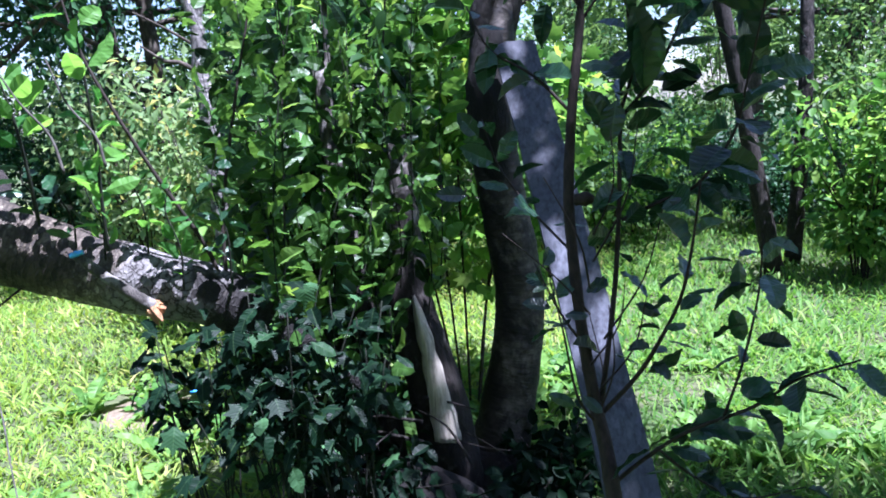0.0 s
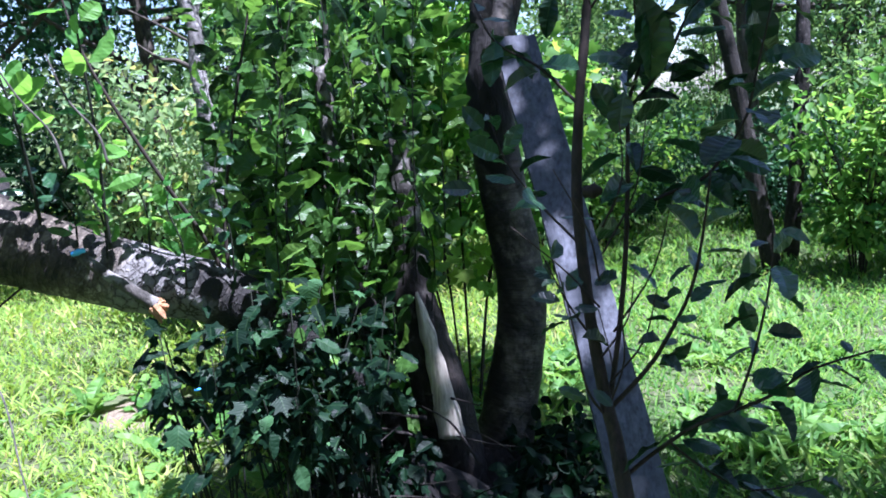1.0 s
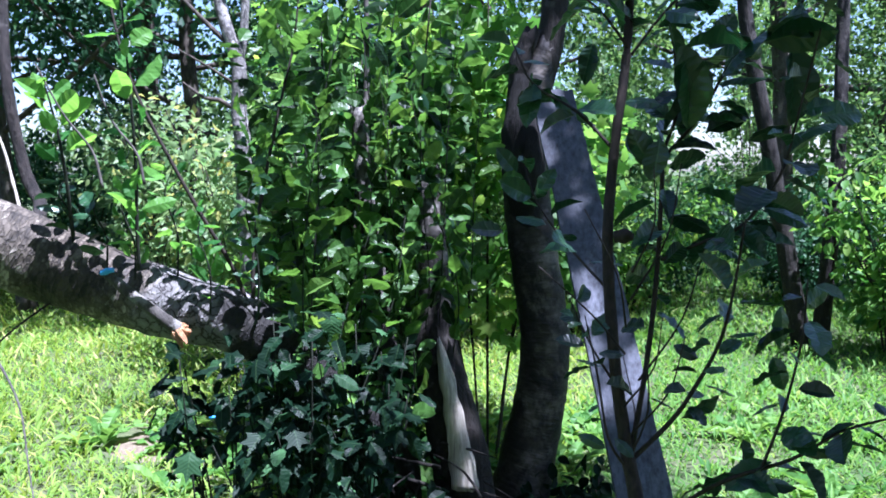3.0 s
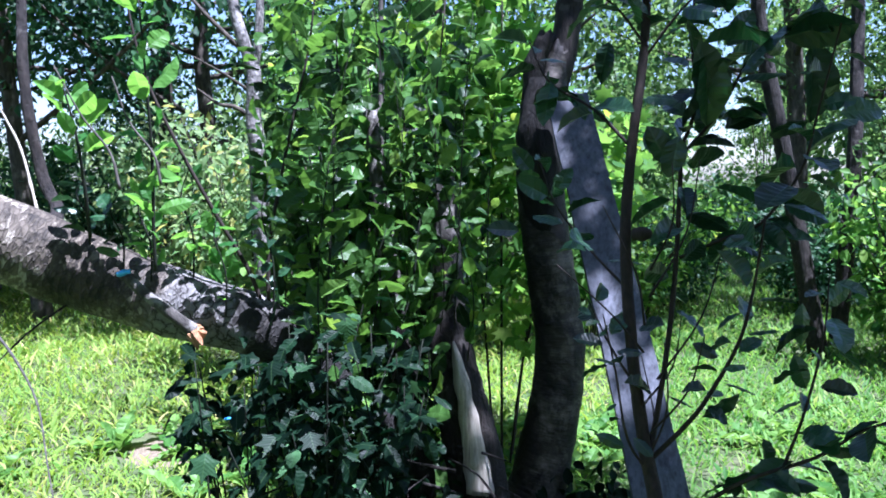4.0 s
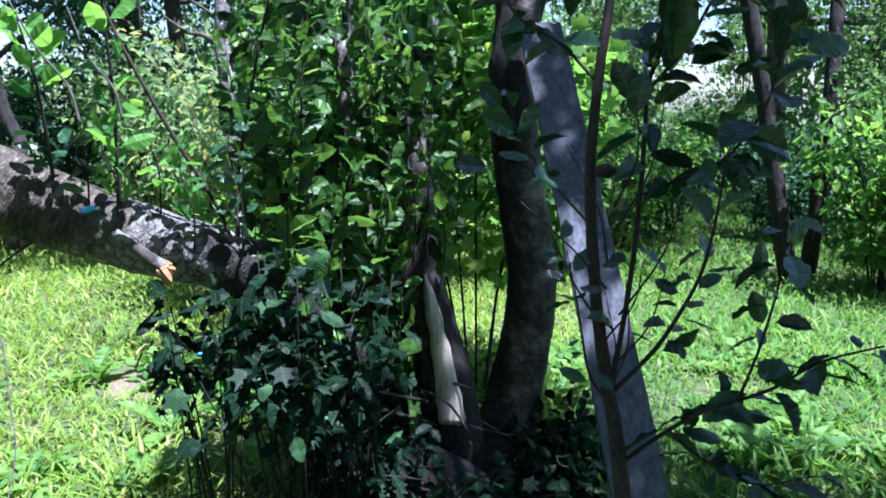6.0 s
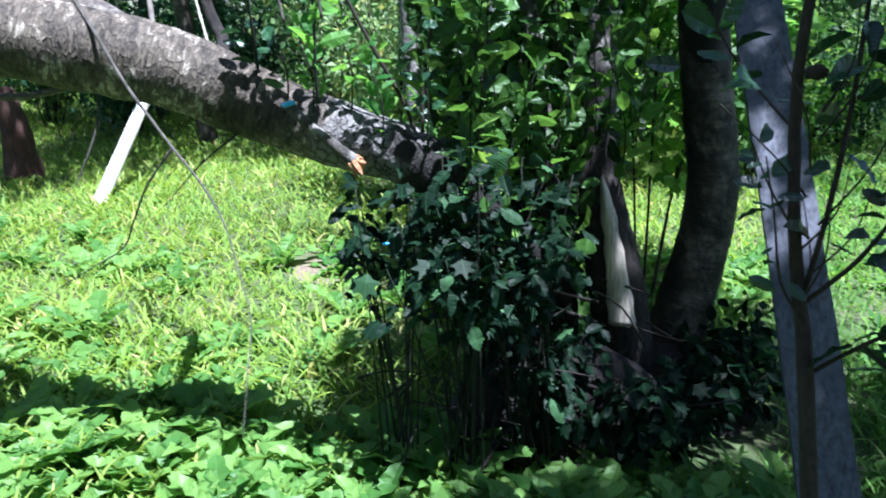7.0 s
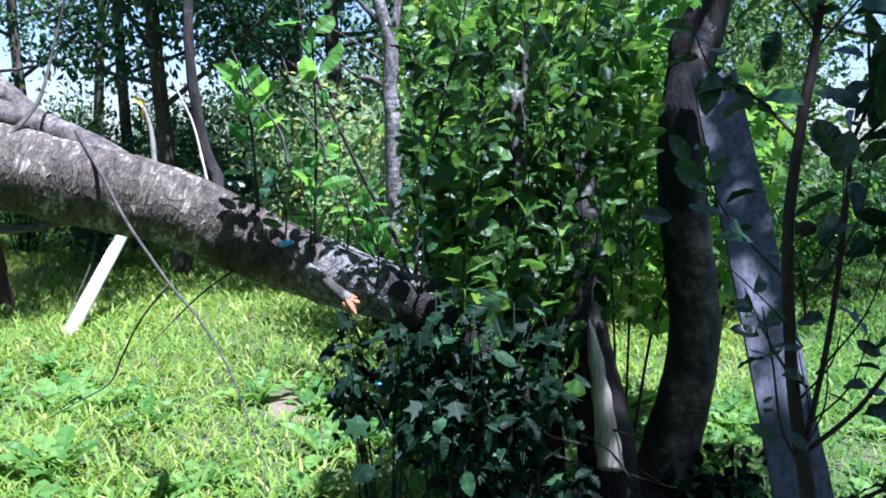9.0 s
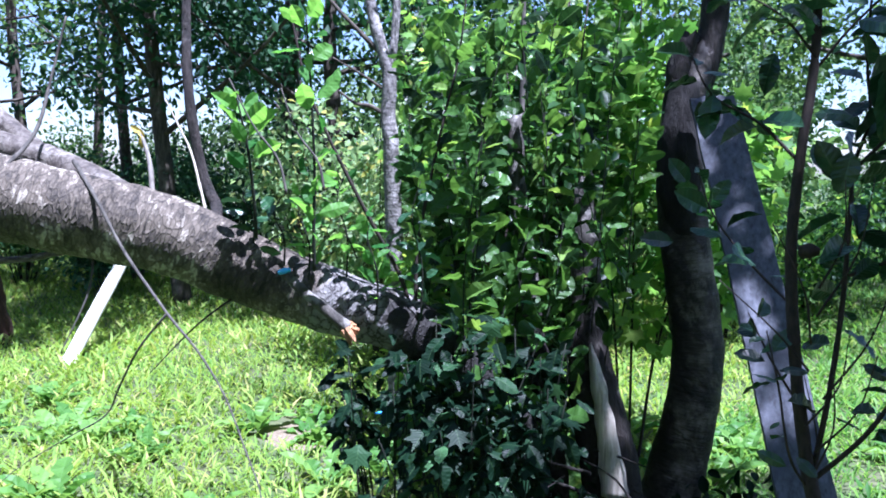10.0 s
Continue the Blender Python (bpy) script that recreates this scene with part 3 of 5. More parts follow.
def build_ground():
    steps = np.sinh(np.linspace(-5.6, 5.6, 121))
    steps = steps / steps[-1] * 220
    n = len(steps)
    verts = [(x, y + 3, ground_height(x, y + 3)) for y in steps for x in steps]
    faces = [(j * n + i, j * n + i + 1, (j + 1) * n + i + 1, (j + 1) * n + i) for j in range(n - 1) for i in range(n - 1)]
    ob = new("ground", mesh_of("ground", verts, faces, M_SOIL))
    tagged(ob, "dark soil and litter under a rough green lawn", "ground", kind="structure")


build_ground()
rg = np.random.default_rng(4)


def on_ground(n, density_y, rng):
    """Places on the lawn, thicker where it is near."""
    y = 0.4 + 15.6 * rng.uniform(0, 1, n) ** density_y
    x = rng.uniform(-1, 1, n) * (2.6 + 0.75 * np.maximum(y, 0)) - 0.28 * y
    return x, y


def build_lawn():
    holder = thing("lawn_grass", (0, 0, 0), "sunlit rough lawn of long grass blades", "grass", kind="stuff")
    n = 122000
    x, y = on_ground(n, 1.1, rg)
    keep = (np.hypot((x - 0.0) / 0.55, (y - 2.75) / 0.45) > 1) & (np.hypot((x + 1.75) / 1.3, y - 4.2) > 0.27)
    x, y = x[keep], y[keep]
    n = len(x)
    z = np.array([ground_height(a, b) for a, b in zip(x, y)]) - 0.01
    patch = np.array([noise.noise(Vector((a * 0.9, b * 0.9, 7))) for a, b in zip(x, y)])
    a = rg.uniform(0, 6.28, n)
    tilt = rg.uniform(0.08, 0.75, n)
    along = np.stack([np.cos(a) * tilt, np.sin(a) * tilt, np.ones(n)], 1)
    face = np.stack([-np.cos(a), -np.sin(a), 0.3 + tilt], 1)
    size = rg.uniform(0.05, 0.15, n) * (1 + 0.5 * patch) * (1 + 0.02 * np.maximum(y, 0))
    lush = x - 0.3 * (y - 2.7) + 0.25 * patch > 0.1
    near = y < 3.0
    for side, mat, shape in ((~lush & near, M_GRASS, BLADE), (lush & near, M_LUSH, BLADE), (~lush & ~near, M_GRASS, BLADE_LITE), (lush & ~near, M_LUSH, BLADE_LITE)):
        part("blades", scatter_mesh("blades", shape, np.stack([x, y, z], 1)[side], along[side], face[side], size[side], mat, (1 + 0.05 * np.maximum(y, 0))[side]), holder, kind="stuff")
    n = 45000
    x, y = rg.uniform(-14, 12, n), rg.uniform(-9, 15, n)
    out = (np.abs(x + 0.28 * y) > 2.4 + 0.7 * np.maximum(y, 0)) | (y < 0.45)
    x, y = x[out], y[out]
    n = len(x)
    a = rg.uniform(0, 6.28, n)
    tilt = rg.uniform(0.3, 1.2, n)
    along = np.stack([np.cos(a) * tilt, np.sin(a) * tilt, np.ones(n)], 1)
    face = np.stack([-np.cos(a), -np.sin(a), 0.3 + tilt], 1)
    part("blades", scatter_mesh("blades", WEED_LITE, np.stack([x, y, np.zeros(n) - 0.01], 1), along, face, rg.uniform(0.08, 0.18, n), M_GRASS), holder, kind="stuff")
    holder2 = thing("lawn_weeds", (0, 0, 0), "low broad weed leaves among the grass", "weeds", kind="stuff")
    n = 95000
    x, y = on_ground(n, 1.1, rg)
    keep = (np.hypot((x - 0.0) / 0.5, (y - 2.75) / 0.4) > 1) & (np.hypot((x + 1.75) / 1.3, y - 4.2) > 0.3)
    x, y = x[keep], y[keep]
    n = len(x)
    z = rg.uniform(0.0, 0.07, n)
    a = rg.uniform(0, 6.28, n)
    rise = rg.uniform(0.6, 4.2, n)
    clump = np.array([noise.noise(Vector((p * 2.2, q * 2.2, 11))) for p, q in zip(x, y)])
    size = rg.uniform(0.02, 0.07, n) * (1 + 0.9 * clump) * (1 + 0.02 * np.maximum(y, 0))
    along = np.stack([np.cos(a), np.sin(a), rise], 1)
    face = np.stack([rg.normal(scale=0.4, size=n) - np.cos(a) * rise, rg.normal(scale=0.4, size=n) - np.sin(a) * rise, np.ones(n)], 1)
    lush = x - 0.3 * (y - 2.7) + 0.25 * clump > 0.1
    wide = rg.uniform(0.6, 1.4, n)
    near = y < 3.0
    for side, mat, shape in ((~lush & near, M_WEED, WEED_LEAF), (lush & near, M_LUSH, WEED_LEAF), (~lush & ~near, M_WEED, WEED_LITE), (lush & ~near, M_LUSH, WEED_LITE)):
        part("leaves", scatter_mesh("leaves", shape, np.stack([x, y, z], 1)[side], along[side], face[side], size[side], mat, wide[side]), holder2, kind="stuff")


build_lawn()


def build_bare_patch():
    v, f = [(-1.75, 4.2, 0.05)], []
    for k in range(20):
        w = k / 20 * 6.283
        r = 0.24 + 0.08 * noise.noise(Vector((math.cos(w) * 2, math.sin(w) * 2, 1)))
        v.append((-1.75 + 1.3 * r * math.cos(w), 4.2 + r * math.sin(w), 0.0))
        f.append((0, 1 + k, 1 + (k + 1) % 20))
    ob = new("bare_patch", mesh_of("bare_patch", v, f, M_BAREPATCH))
    tagged(ob, "dry bare earth mound showing through the lawn", "soil", kind="structure")


build_bare_patch()


# ---- fallen trunk ----
def build_fallen():
    t = thing("fallen_tree", (-0.5, 2.2, 0.7), "fallen cherry trunk with ringed bark, hung above the lawn", "fallen tree")
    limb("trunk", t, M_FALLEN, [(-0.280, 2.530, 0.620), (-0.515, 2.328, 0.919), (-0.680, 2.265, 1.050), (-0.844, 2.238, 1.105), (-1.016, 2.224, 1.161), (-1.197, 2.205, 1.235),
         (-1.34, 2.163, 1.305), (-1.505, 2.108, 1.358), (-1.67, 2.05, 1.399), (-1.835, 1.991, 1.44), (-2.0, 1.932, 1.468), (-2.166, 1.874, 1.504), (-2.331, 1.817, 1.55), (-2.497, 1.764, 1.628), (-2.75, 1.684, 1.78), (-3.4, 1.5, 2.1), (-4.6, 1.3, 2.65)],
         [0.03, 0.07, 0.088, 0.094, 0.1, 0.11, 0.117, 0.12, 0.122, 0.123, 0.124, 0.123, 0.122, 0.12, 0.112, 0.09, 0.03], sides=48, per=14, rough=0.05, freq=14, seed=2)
    limb("limb", t, M_LIMB, [(-1.47, 2.17, 1.385), (-1.6, 2.175, 1.462), (-1.746, 2.179, 1.53), (-1.889, 2.175, 1.575), (-2.158, 2.161, 1.662), (-2.565, 2.116, 1.806), (-3.289, 2.039, 2.154), (-4.241, 1.920, 2.690)],
         [0.055, 0.052, 0.048, 0.045, 0.042, 0.037, 0.029, 0.012], sides=14, rough=0.06, freq=20)
    limb("limb", t, M_LIMB, [(-1.778, 2.193, 1.518), (-1.920, 2.229, 1.618), (-2.041, 2.256, 1.704), (-2.210, 2.304, 1.845), (-2.549, 2.394, 2.165), (-3.051, 2.515, 2.690)],
         [0.0414, 0.0368, 0.0345, 0.0310, 0.0253, 0.0115], sides=14, rough=0.06, freq=20, seed=5)
    limb("limb", t, M_BARK, [(-1.33, 2.24, 1.28), (-1.42, 2.5, 1.31), (-1.53, 2.78, 1.37), (-1.619, 2.853, 1.496), (-1.678, 2.877, 1.800), (-1.719, 2.952, 2.094), (-1.737, 3.028, 2.398)], [0.028, 0.025, 0.023, 0.021, 0.02, 0.018, 0.015], "dark side limb curving up", sides=10, rough=0.1, freq=25)
    twigs = [
        ([(-1.298, 2.244, 1.381), (-1.373, 2.309, 1.558), (-1.429, 2.335, 1.651), (-1.484, 2.357, 1.738)], [0.008, 0.006, 0.005, 0.003], M_PALE),
        ([(-2.028, 1.991, 1.536), (-2.096, 1.998, 1.678), (-2.199, 2.017, 1.814), (-2.337, 2.050, 2.012)], [0.01, 0.009, 0.007, 0.004], M_TWIG),
        ([(-1.627, 2.083, 1.540), (-1.488, 1.978, 1.431), (-1.383, 1.932, 1.295), (-1.201, 1.824, 1.150), (-1.011, 1.612, 1.111), (-0.841, 1.395, 1.079), (-0.649, 1.083, 1.076), (-0.568, 0.948, 1.068), (-0.527, 0.846, 1.033), (-0.509, 0.786, 0.980)],
         [0.011, 0.009, 0.0075, 0.006, 0.0045, 0.003, 0.002, 0.0015, 0.0012, 0.001], M_TWIG),
        ([(-1.224, 1.868, 1.141), (-1.312, 1.868, 1.040), (-1.405, 1.916, 0.918), (-1.460, 1.932, 0.833), (-1.574, 1.930, 0.766), (-1.716, 1.914, 0.680), (-1.798, 1.869, 0.608)], [0.0055, 0.005, 0.0045, 0.004, 0.003, 0.002, 0.0015], M_TWIG),
        ([(-1.707, 2.193, 1.976), (-1.737, 2.153, 1.794), (-1.732, 2.067, 1.631), (-1.745, 1.962, 1.532), (-1.783, 1.897, 1.471), (-1.828, 1.848, 1.440)], [0.0046, 0.0069, 0.0092, 0.0103, 0.0092, 0.0080], M_TWIG),
        ([(-1.828, 1.848, 1.440), (-1.826, 1.817, 1.300), (-1.849, 1.772, 1.134)], [0.0092, 0.0080, 0.0057], M_TWIG),
        ([(-1.778, 1.991, 1.500), (-1.874, 1.834, 1.453), (-1.943, 1.732, 1.392)], [0.0092, 0.0069, 0.0034], M_TWIG),
        ([(-1.861, 1.967, 1.464), (-1.992, 1.753, 1.452), (-2.071, 1.584, 1.406), (-2.218, 1.384, 1.345)], [0.0230, 0.0225, 0.0215, 0.0200], M_TWIG),
        ([(-1.576, 2.110, 1.298), (-1.72, 2.112, 1.265), (-1.866, 2.114, 1.242), (-2.16, 2.143, 1.232)], [0.0105, 0.0125, 0.0135, 0.0140], M_LIMB),
        ([(-1.576, 2.086, 1.298), (-1.552, 2.015, 1.167), (-1.599, 1.943, 1.000)], [0.0069, 0.0046, 0.0023], M_TWIG),
        ([(-1.160, 2.175, 1.151), (-1.256, 2.077, 1.064), (-1.385, 2.039, 0.929)], [0.0057, 0.0046, 0.0023], M_STEM),
    ]
    for pts, rad, mat in twigs:
        limb("twig", t, mat, pts, [(0.85 if max(rad) > 0.012 else 0.62) * r for r in rad], sides=8, per=9, rough=0.32, freq=55)
    limb("stub", t, M_BLEACH, [(-1.458, 2.217, 1.417), (-1.498, 2.273, 1.539), (-1.540, 2.306, 1.619)], [0.009, 0.0075, 0.005], "bleached broken branch stub", sides=9, jag=0.03, rough=0.15, freq=40)
    limb("broken_branch", t, M_DEADSTEM, [(-0.995, 2.1, 1.222), (-0.925, 2.092, 1.165), (-0.86, 2.1, 1.11), (-0.808, 2.115, 1.064)], [0.014, 0.014, 0.016, 0.02], "snapped side branch with a raw orange end", sides=12, rough=0.14, freq=35)
    for k in range(13):
        o = Vector((random.uniform(-0.02, 0.02), random.uniform(-0.015, 0.015), random.uniform(-0.012, 0.012)))
        p = Vector((-0.812, 2.11, 1.068)) + o
        q = p + Vector((random.uniform(0.0, 0.035), random.uniform(-0.035, 0.0), random.uniform(-0.05, 0.012)))
        v, f, u = tube([p, p.lerp(q, 0.6), q], [0.011, 0.009, 0.002], sides=5, per=2)
        ob = part("splinter", mesh_of("splinter", v, f, M_TORN, False), t, "torn orange splinter" if k == 0 else "")
    for at, d in (((-1.546, 2.312, 1.631), (-0.3, -0.2, 0.2)), ((-1.552, 2.312, 1.643), (0.3, -0.3, -0.5)), ((-1.540, 2.300, 1.619), (0.1, -0.3, -0.9))):
        leaf(t, "yellow", at, d, (0, -1, 0.4), 0.036)


build_fallen()


def build_blue(at, s):
    v, f, u = tube([(0, 0, 0), (s, -0.2 * s, 0.3 * s), (1.8 * s, 0, 0.4 * s)], [0.35 * s, 0.45 * s, 0.3 * s], sides=6, per=3, rough=0.3, freq=60)
    ob = new("plastic_scrap", mesh_of("plastic_scrap", v, f, M_BLUE))
    ob.location = at
    tagged(ob, "small bright blue plastic scrap caught on the wood", "litter", "plastic scraps")


build_blue((-1.0, 2.08, 1.225), 0.02)
build_blue((-0.70, 2.0, 0.86), 0.009)


def build_pole():
    t = thing("prop_pole", (-4.12, 5.4, 0.0), "bleached white pole leaning under the fallen trunk", "pole")
    limb("pole", t, M_WHITE, [(-4.12, 5.38, -0.02), (-4.095, 5.6, 0.22), (-4.06, 6.1, 0.72), (-4.03, 6.45, 1.08)], [0.055, 0.055, 0.05, 0.05], sides=10, rough=0.05)


build_pole()


def build_far_stump():
    t = thing("far_stump", (-5.30, 6.06, 0), "dark reddish-brown stump standing in shaded grass", "stump")
    limb("stump", t, M_STUMP, [(-5.30, 6.06, -0.03), (-5.32, 6.06, 0.25), (-5.33, 6.06, 0.5), (-5.39, 6.06, 0.78)], [0.19, 0.14, 0.125, 0.1], sides=16, rough=0.14, freq=7, jag=0.08)
    p = thing("fallen_plank", (-9.05, 8.17, 0.1), "old grey plank lying on the shaded lawn", "plank")
    limb("plank", p, M_LIMB, [(-9.05, 8.17, 0.1), (-8.67, 8.50, 0.12), (-8.28, 8.83, 0.15)], [0.06, 0.07, 0.05], sides=4, per=3)


build_far_stump()


# ---- the clump of stems ----
def bare_strip():
    """A raised sliver of wood on the front of the split stem, narrow above and broad below."""
    v, f, u, rows, cols = [], [], [], 26, 8
    for j in range(rows + 1):
        h = j / rows
        c = Vector((-0.05, 2.55, 0.44)).lerp(Vector((-0.138, 2.61, 0.925)), h) + Vector((0.006 * math.sin(h * 3.1), 0, 0))
        w = 0.046 - 0.03 * h + 0.006 * noise.noise(Vector((h * 9, 0, 4)))
        if h > 0.85:
            w *= (1 - h) / 0.15 * 0.8 + 0.2
        for i in range(cols + 1):
            s = i / cols * 2 - 1
            edge = 0.012 * noise.noise(Vector((s * 3, 2, 5))) if j in (0, rows) else 0
            groove = 0.004 * noise.noise(Vector((s * 6, h * 1.5, 8)))
            v.append(c + Vector((s * w, 0.018 * s * s + groove, edge)))
            u.append((s, h))
    n = cols + 1
    for j in range(rows):
        for i in range(cols):
            f.append((j * n + i, j * n + i + 1, (j + 1) * n + i + 1, (j + 1) * n + i))
    rim = [i for i in range(n)] + [j * n + cols for j in range(1, rows + 1)] + [rows * n + i for i in range(cols - 1, -1, -1)] + [j * n for j in range(rows - 1, 0, -1)]
    back = len(v)
    for k in rim:
        v.append(v[k] + Vector((0, 0.05, 0)))
        u.append(u[k])
    for k in range(len(rim)):
        m = (k + 1) % len(rim)
        f.append((rim[m], rim[k], back + k, back + m))
    return mesh_of("bare_strip", v, f, M_PALE, uvs=u)


def build_clump():
    s = thing("root_stump", (0.02, 2.85, 0.0), "dark rotten root stump between the standing stems", "stump")
    rng = random.Random(3)
    v, f, n, m = [], [], 26, 9
    for j in range(m):
        h = j / (m - 1)
        for k in range(n):
            w = k / n * 6.283
            r = (0.36 - 0.24 * h) * (1 + 0.25 * noise.noise(Vector((math.cos(w) * 1.7, math.sin(w) * 1.7, h * 2 + 9))))
            v.append((0.02 + r * math.cos(w) * 1.15, 2.85 + r * math.sin(w) * 0.8, -0.03 + 0.3 * h ** 0.8 + 0.05 * noise.noise(Vector((w, h * 3, 1)))))
    for j in range(m - 1):
        for k in range(n):
            f.append((j * n + k, j * n + (k + 1) % n, (j + 1) * n + (k + 1) % n, (j + 1) * n + k))
    f.append(tuple((m - 1) * n + k for k in range(n)))
    part("mound", mesh_of("mound", v, f, M_BARK), s)
    a = thing("dead_stem", (-0.25, 2.72, 0.1), "thin grey dead stem, snapped off above head height", "tree stem")
    limb("stem", a, M_BARK, [(-0.24, 2.7, 0.05), (-0.255, 2.69, 0.413), (-0.285, 2.7, 0.662), (-0.324, 2.712, 0.893), (-0.345, 2.735, 1.06)], [0.06, 0.052, 0.045, 0.041, 0.034], "dark bark-covered foot of the stem", sides=14, rough=0.16, freq=20)
    limb("snag", a, M_DEADSTEM, [(-0.318, 2.71, 0.86), (-0.36, 2.749, 1.18), (-0.392, 2.79, 1.41), (-0.416, 2.836, 1.70)], [0.036, 0.034, 0.031, 0.028], "grey barkless upper stem, snapped off", sides=14, rough=0.14, freq=18, jag=0.05)
    limb("shoot", a, M_TWIG, [(-0.38, 2.8, 1.3), (-0.39, 2.83, 1.6), (-0.39, 2.9, 1.95), (-0.40, 2.96, 2.5)], [0.012, 0.012, 0.01, 0.007], sides=7)
    b = thing("split_stem", (-0.09, 2.74, 0.1), "split dead stem showing a pale strip of bare wood", "tree stem")
    limb("stem", b, M_BARK, [(-0.03, 2.72, 0.05), (-0.052, 2.705, 0.35), (-0.08, 2.7, 0.55), (-0.122, 2.71, 0.74), (-0.152, 2.74, 0.9), (-0.157, 2.76, 1.0)],
         [0.115, 0.106, 0.098, 0.088, 0.07, 0.05], sides=26, per=8, rough=0.08, freq=22, jag=0.06)
    limb("snag", b, M_DEADSTEM, [(-0.14, 2.735, 0.85), (-0.152, 2.765, 1.0), (-0.158, 2.8, 1.173), (-0.163, 2.84, 1.32), (-0.167, 2.867, 1.43)], [0.062, 0.058, 0.05, 0.042, 0.034], "grey mottled upper stem, broken off", sides=18, per=8, rough=0.2, freq=24, jag=0.08)
    part("bare_strip", bare_strip(), b, "pale bare wood where the bark has split away")
    c = thing("standing_trunk", (0.16, 2.95, 0.0), "curved dark living trunk with rough bark and a charred hollow", "tree")
    limb("trunk", c, M_STANDING, [(0.09, 2.93, -0.03), (0.12, 2.935, 0.136), (0.165, 2.943, 0.351), (0.225, 2.952, 0.631), (0.245, 2.973, 0.84), (0.21, 3.002, 1.154), (0.18, 3.024, 1.385), (0.175, 3.044, 1.594), (0.2, 3.062, 1.80), (0.245, 3.08, 1.92)],
         [0.16, 0.13, 0.106, 0.096, 0.091, 0.089, 0.087, 0.083, 0.079, 0.056], sides=48, per=14, rough=0.06, freq=12, seed=8, jag=0.05)
    limb("stem", c, M_BARK, [(0.2, 3.07, 1.72), (0.255, 3.08, 1.9), (0.29, 3.1, 2.1), (0.31, 3.13, 2.45), (0.36, 3.2, 3.4)], [0.06, 0.055, 0.05, 0.045, 0.03], sides=14, rough=0.1, freq=16)
    limb("snag", c, M_BARK, [(0.155, 3.03, 1.75), (0.16, 3.02, 1.88), (0.19, 3.02, 1.96)], [0.05, 0.04, 0.03], "grey broken stub at the fork", sides=12, rough=0.2, freq=24, jag=0.05)
    limb("hollow", c, M_CHAR_SHADE, [(0.2, 2.975, 1.2), (0.17, 2.98, 1.42), (0.165, 2.985, 1.62), (0.185, 3.0, 1.82)], [0.04, 0.078, 0.08, 0.05], "black charred hollow in the bark", sides=12, rough=0.15, freq=20)


build_clump()


def build_brush():
    """A heap of rotten brushwood filling the foot of the clump, its core coloured black for shade."""
    rng = random.Random(17)
    t = thing("brush_pile", (-0.25, 2.45, 0.0), "heap of rotten brushwood with a shade-black core at the foot of the stems", "brushwood")
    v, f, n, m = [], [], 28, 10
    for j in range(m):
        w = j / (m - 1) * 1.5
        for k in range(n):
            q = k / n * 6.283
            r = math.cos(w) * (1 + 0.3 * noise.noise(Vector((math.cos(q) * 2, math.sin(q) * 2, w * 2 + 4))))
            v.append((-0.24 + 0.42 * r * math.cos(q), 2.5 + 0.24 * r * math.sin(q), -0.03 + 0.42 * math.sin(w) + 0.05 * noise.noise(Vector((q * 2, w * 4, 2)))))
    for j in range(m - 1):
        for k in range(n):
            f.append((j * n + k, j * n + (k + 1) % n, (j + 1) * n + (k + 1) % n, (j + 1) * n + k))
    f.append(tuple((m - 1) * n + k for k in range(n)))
    # Near-black filling puts the deep shade between the leaves into colour.
    part("shade_core", mesh_of("shade_core", v, f, M_CHAR_SHADE), t)
    pieces = []
    for k in range(120):
        c = Vector((-0.34 + rng.gauss(0, 0.2), 2.42 + rng.gauss(0, 0.13), abs(rng.gauss(0, 0.26)) + 0.04))
        d = Vector((rng.uniform(-1, 1), rng.uniform(-0.7, 0.5), rng.uniform(-0.25, 0.6))).normalized() * rng.uniform(0.08, 0.26)
        bend = Vector((rng.uniform(-1, 1), rng.uniform(-1, 1), rng.uniform(-1, 1))) * 0.03
        r = rng.uniform(0.002, 0.007)
        pieces.append(tube([c - d, c + bend, c + d], [r, r * 0.8, r * 0.3], sides=5, per=3))
    pv, pf, pu = joined(pieces)
    part("brushwood", mesh_of("brushwood", pv, pf, M_BARK, uvs=pu), t, kind="stuff")


build_brush()


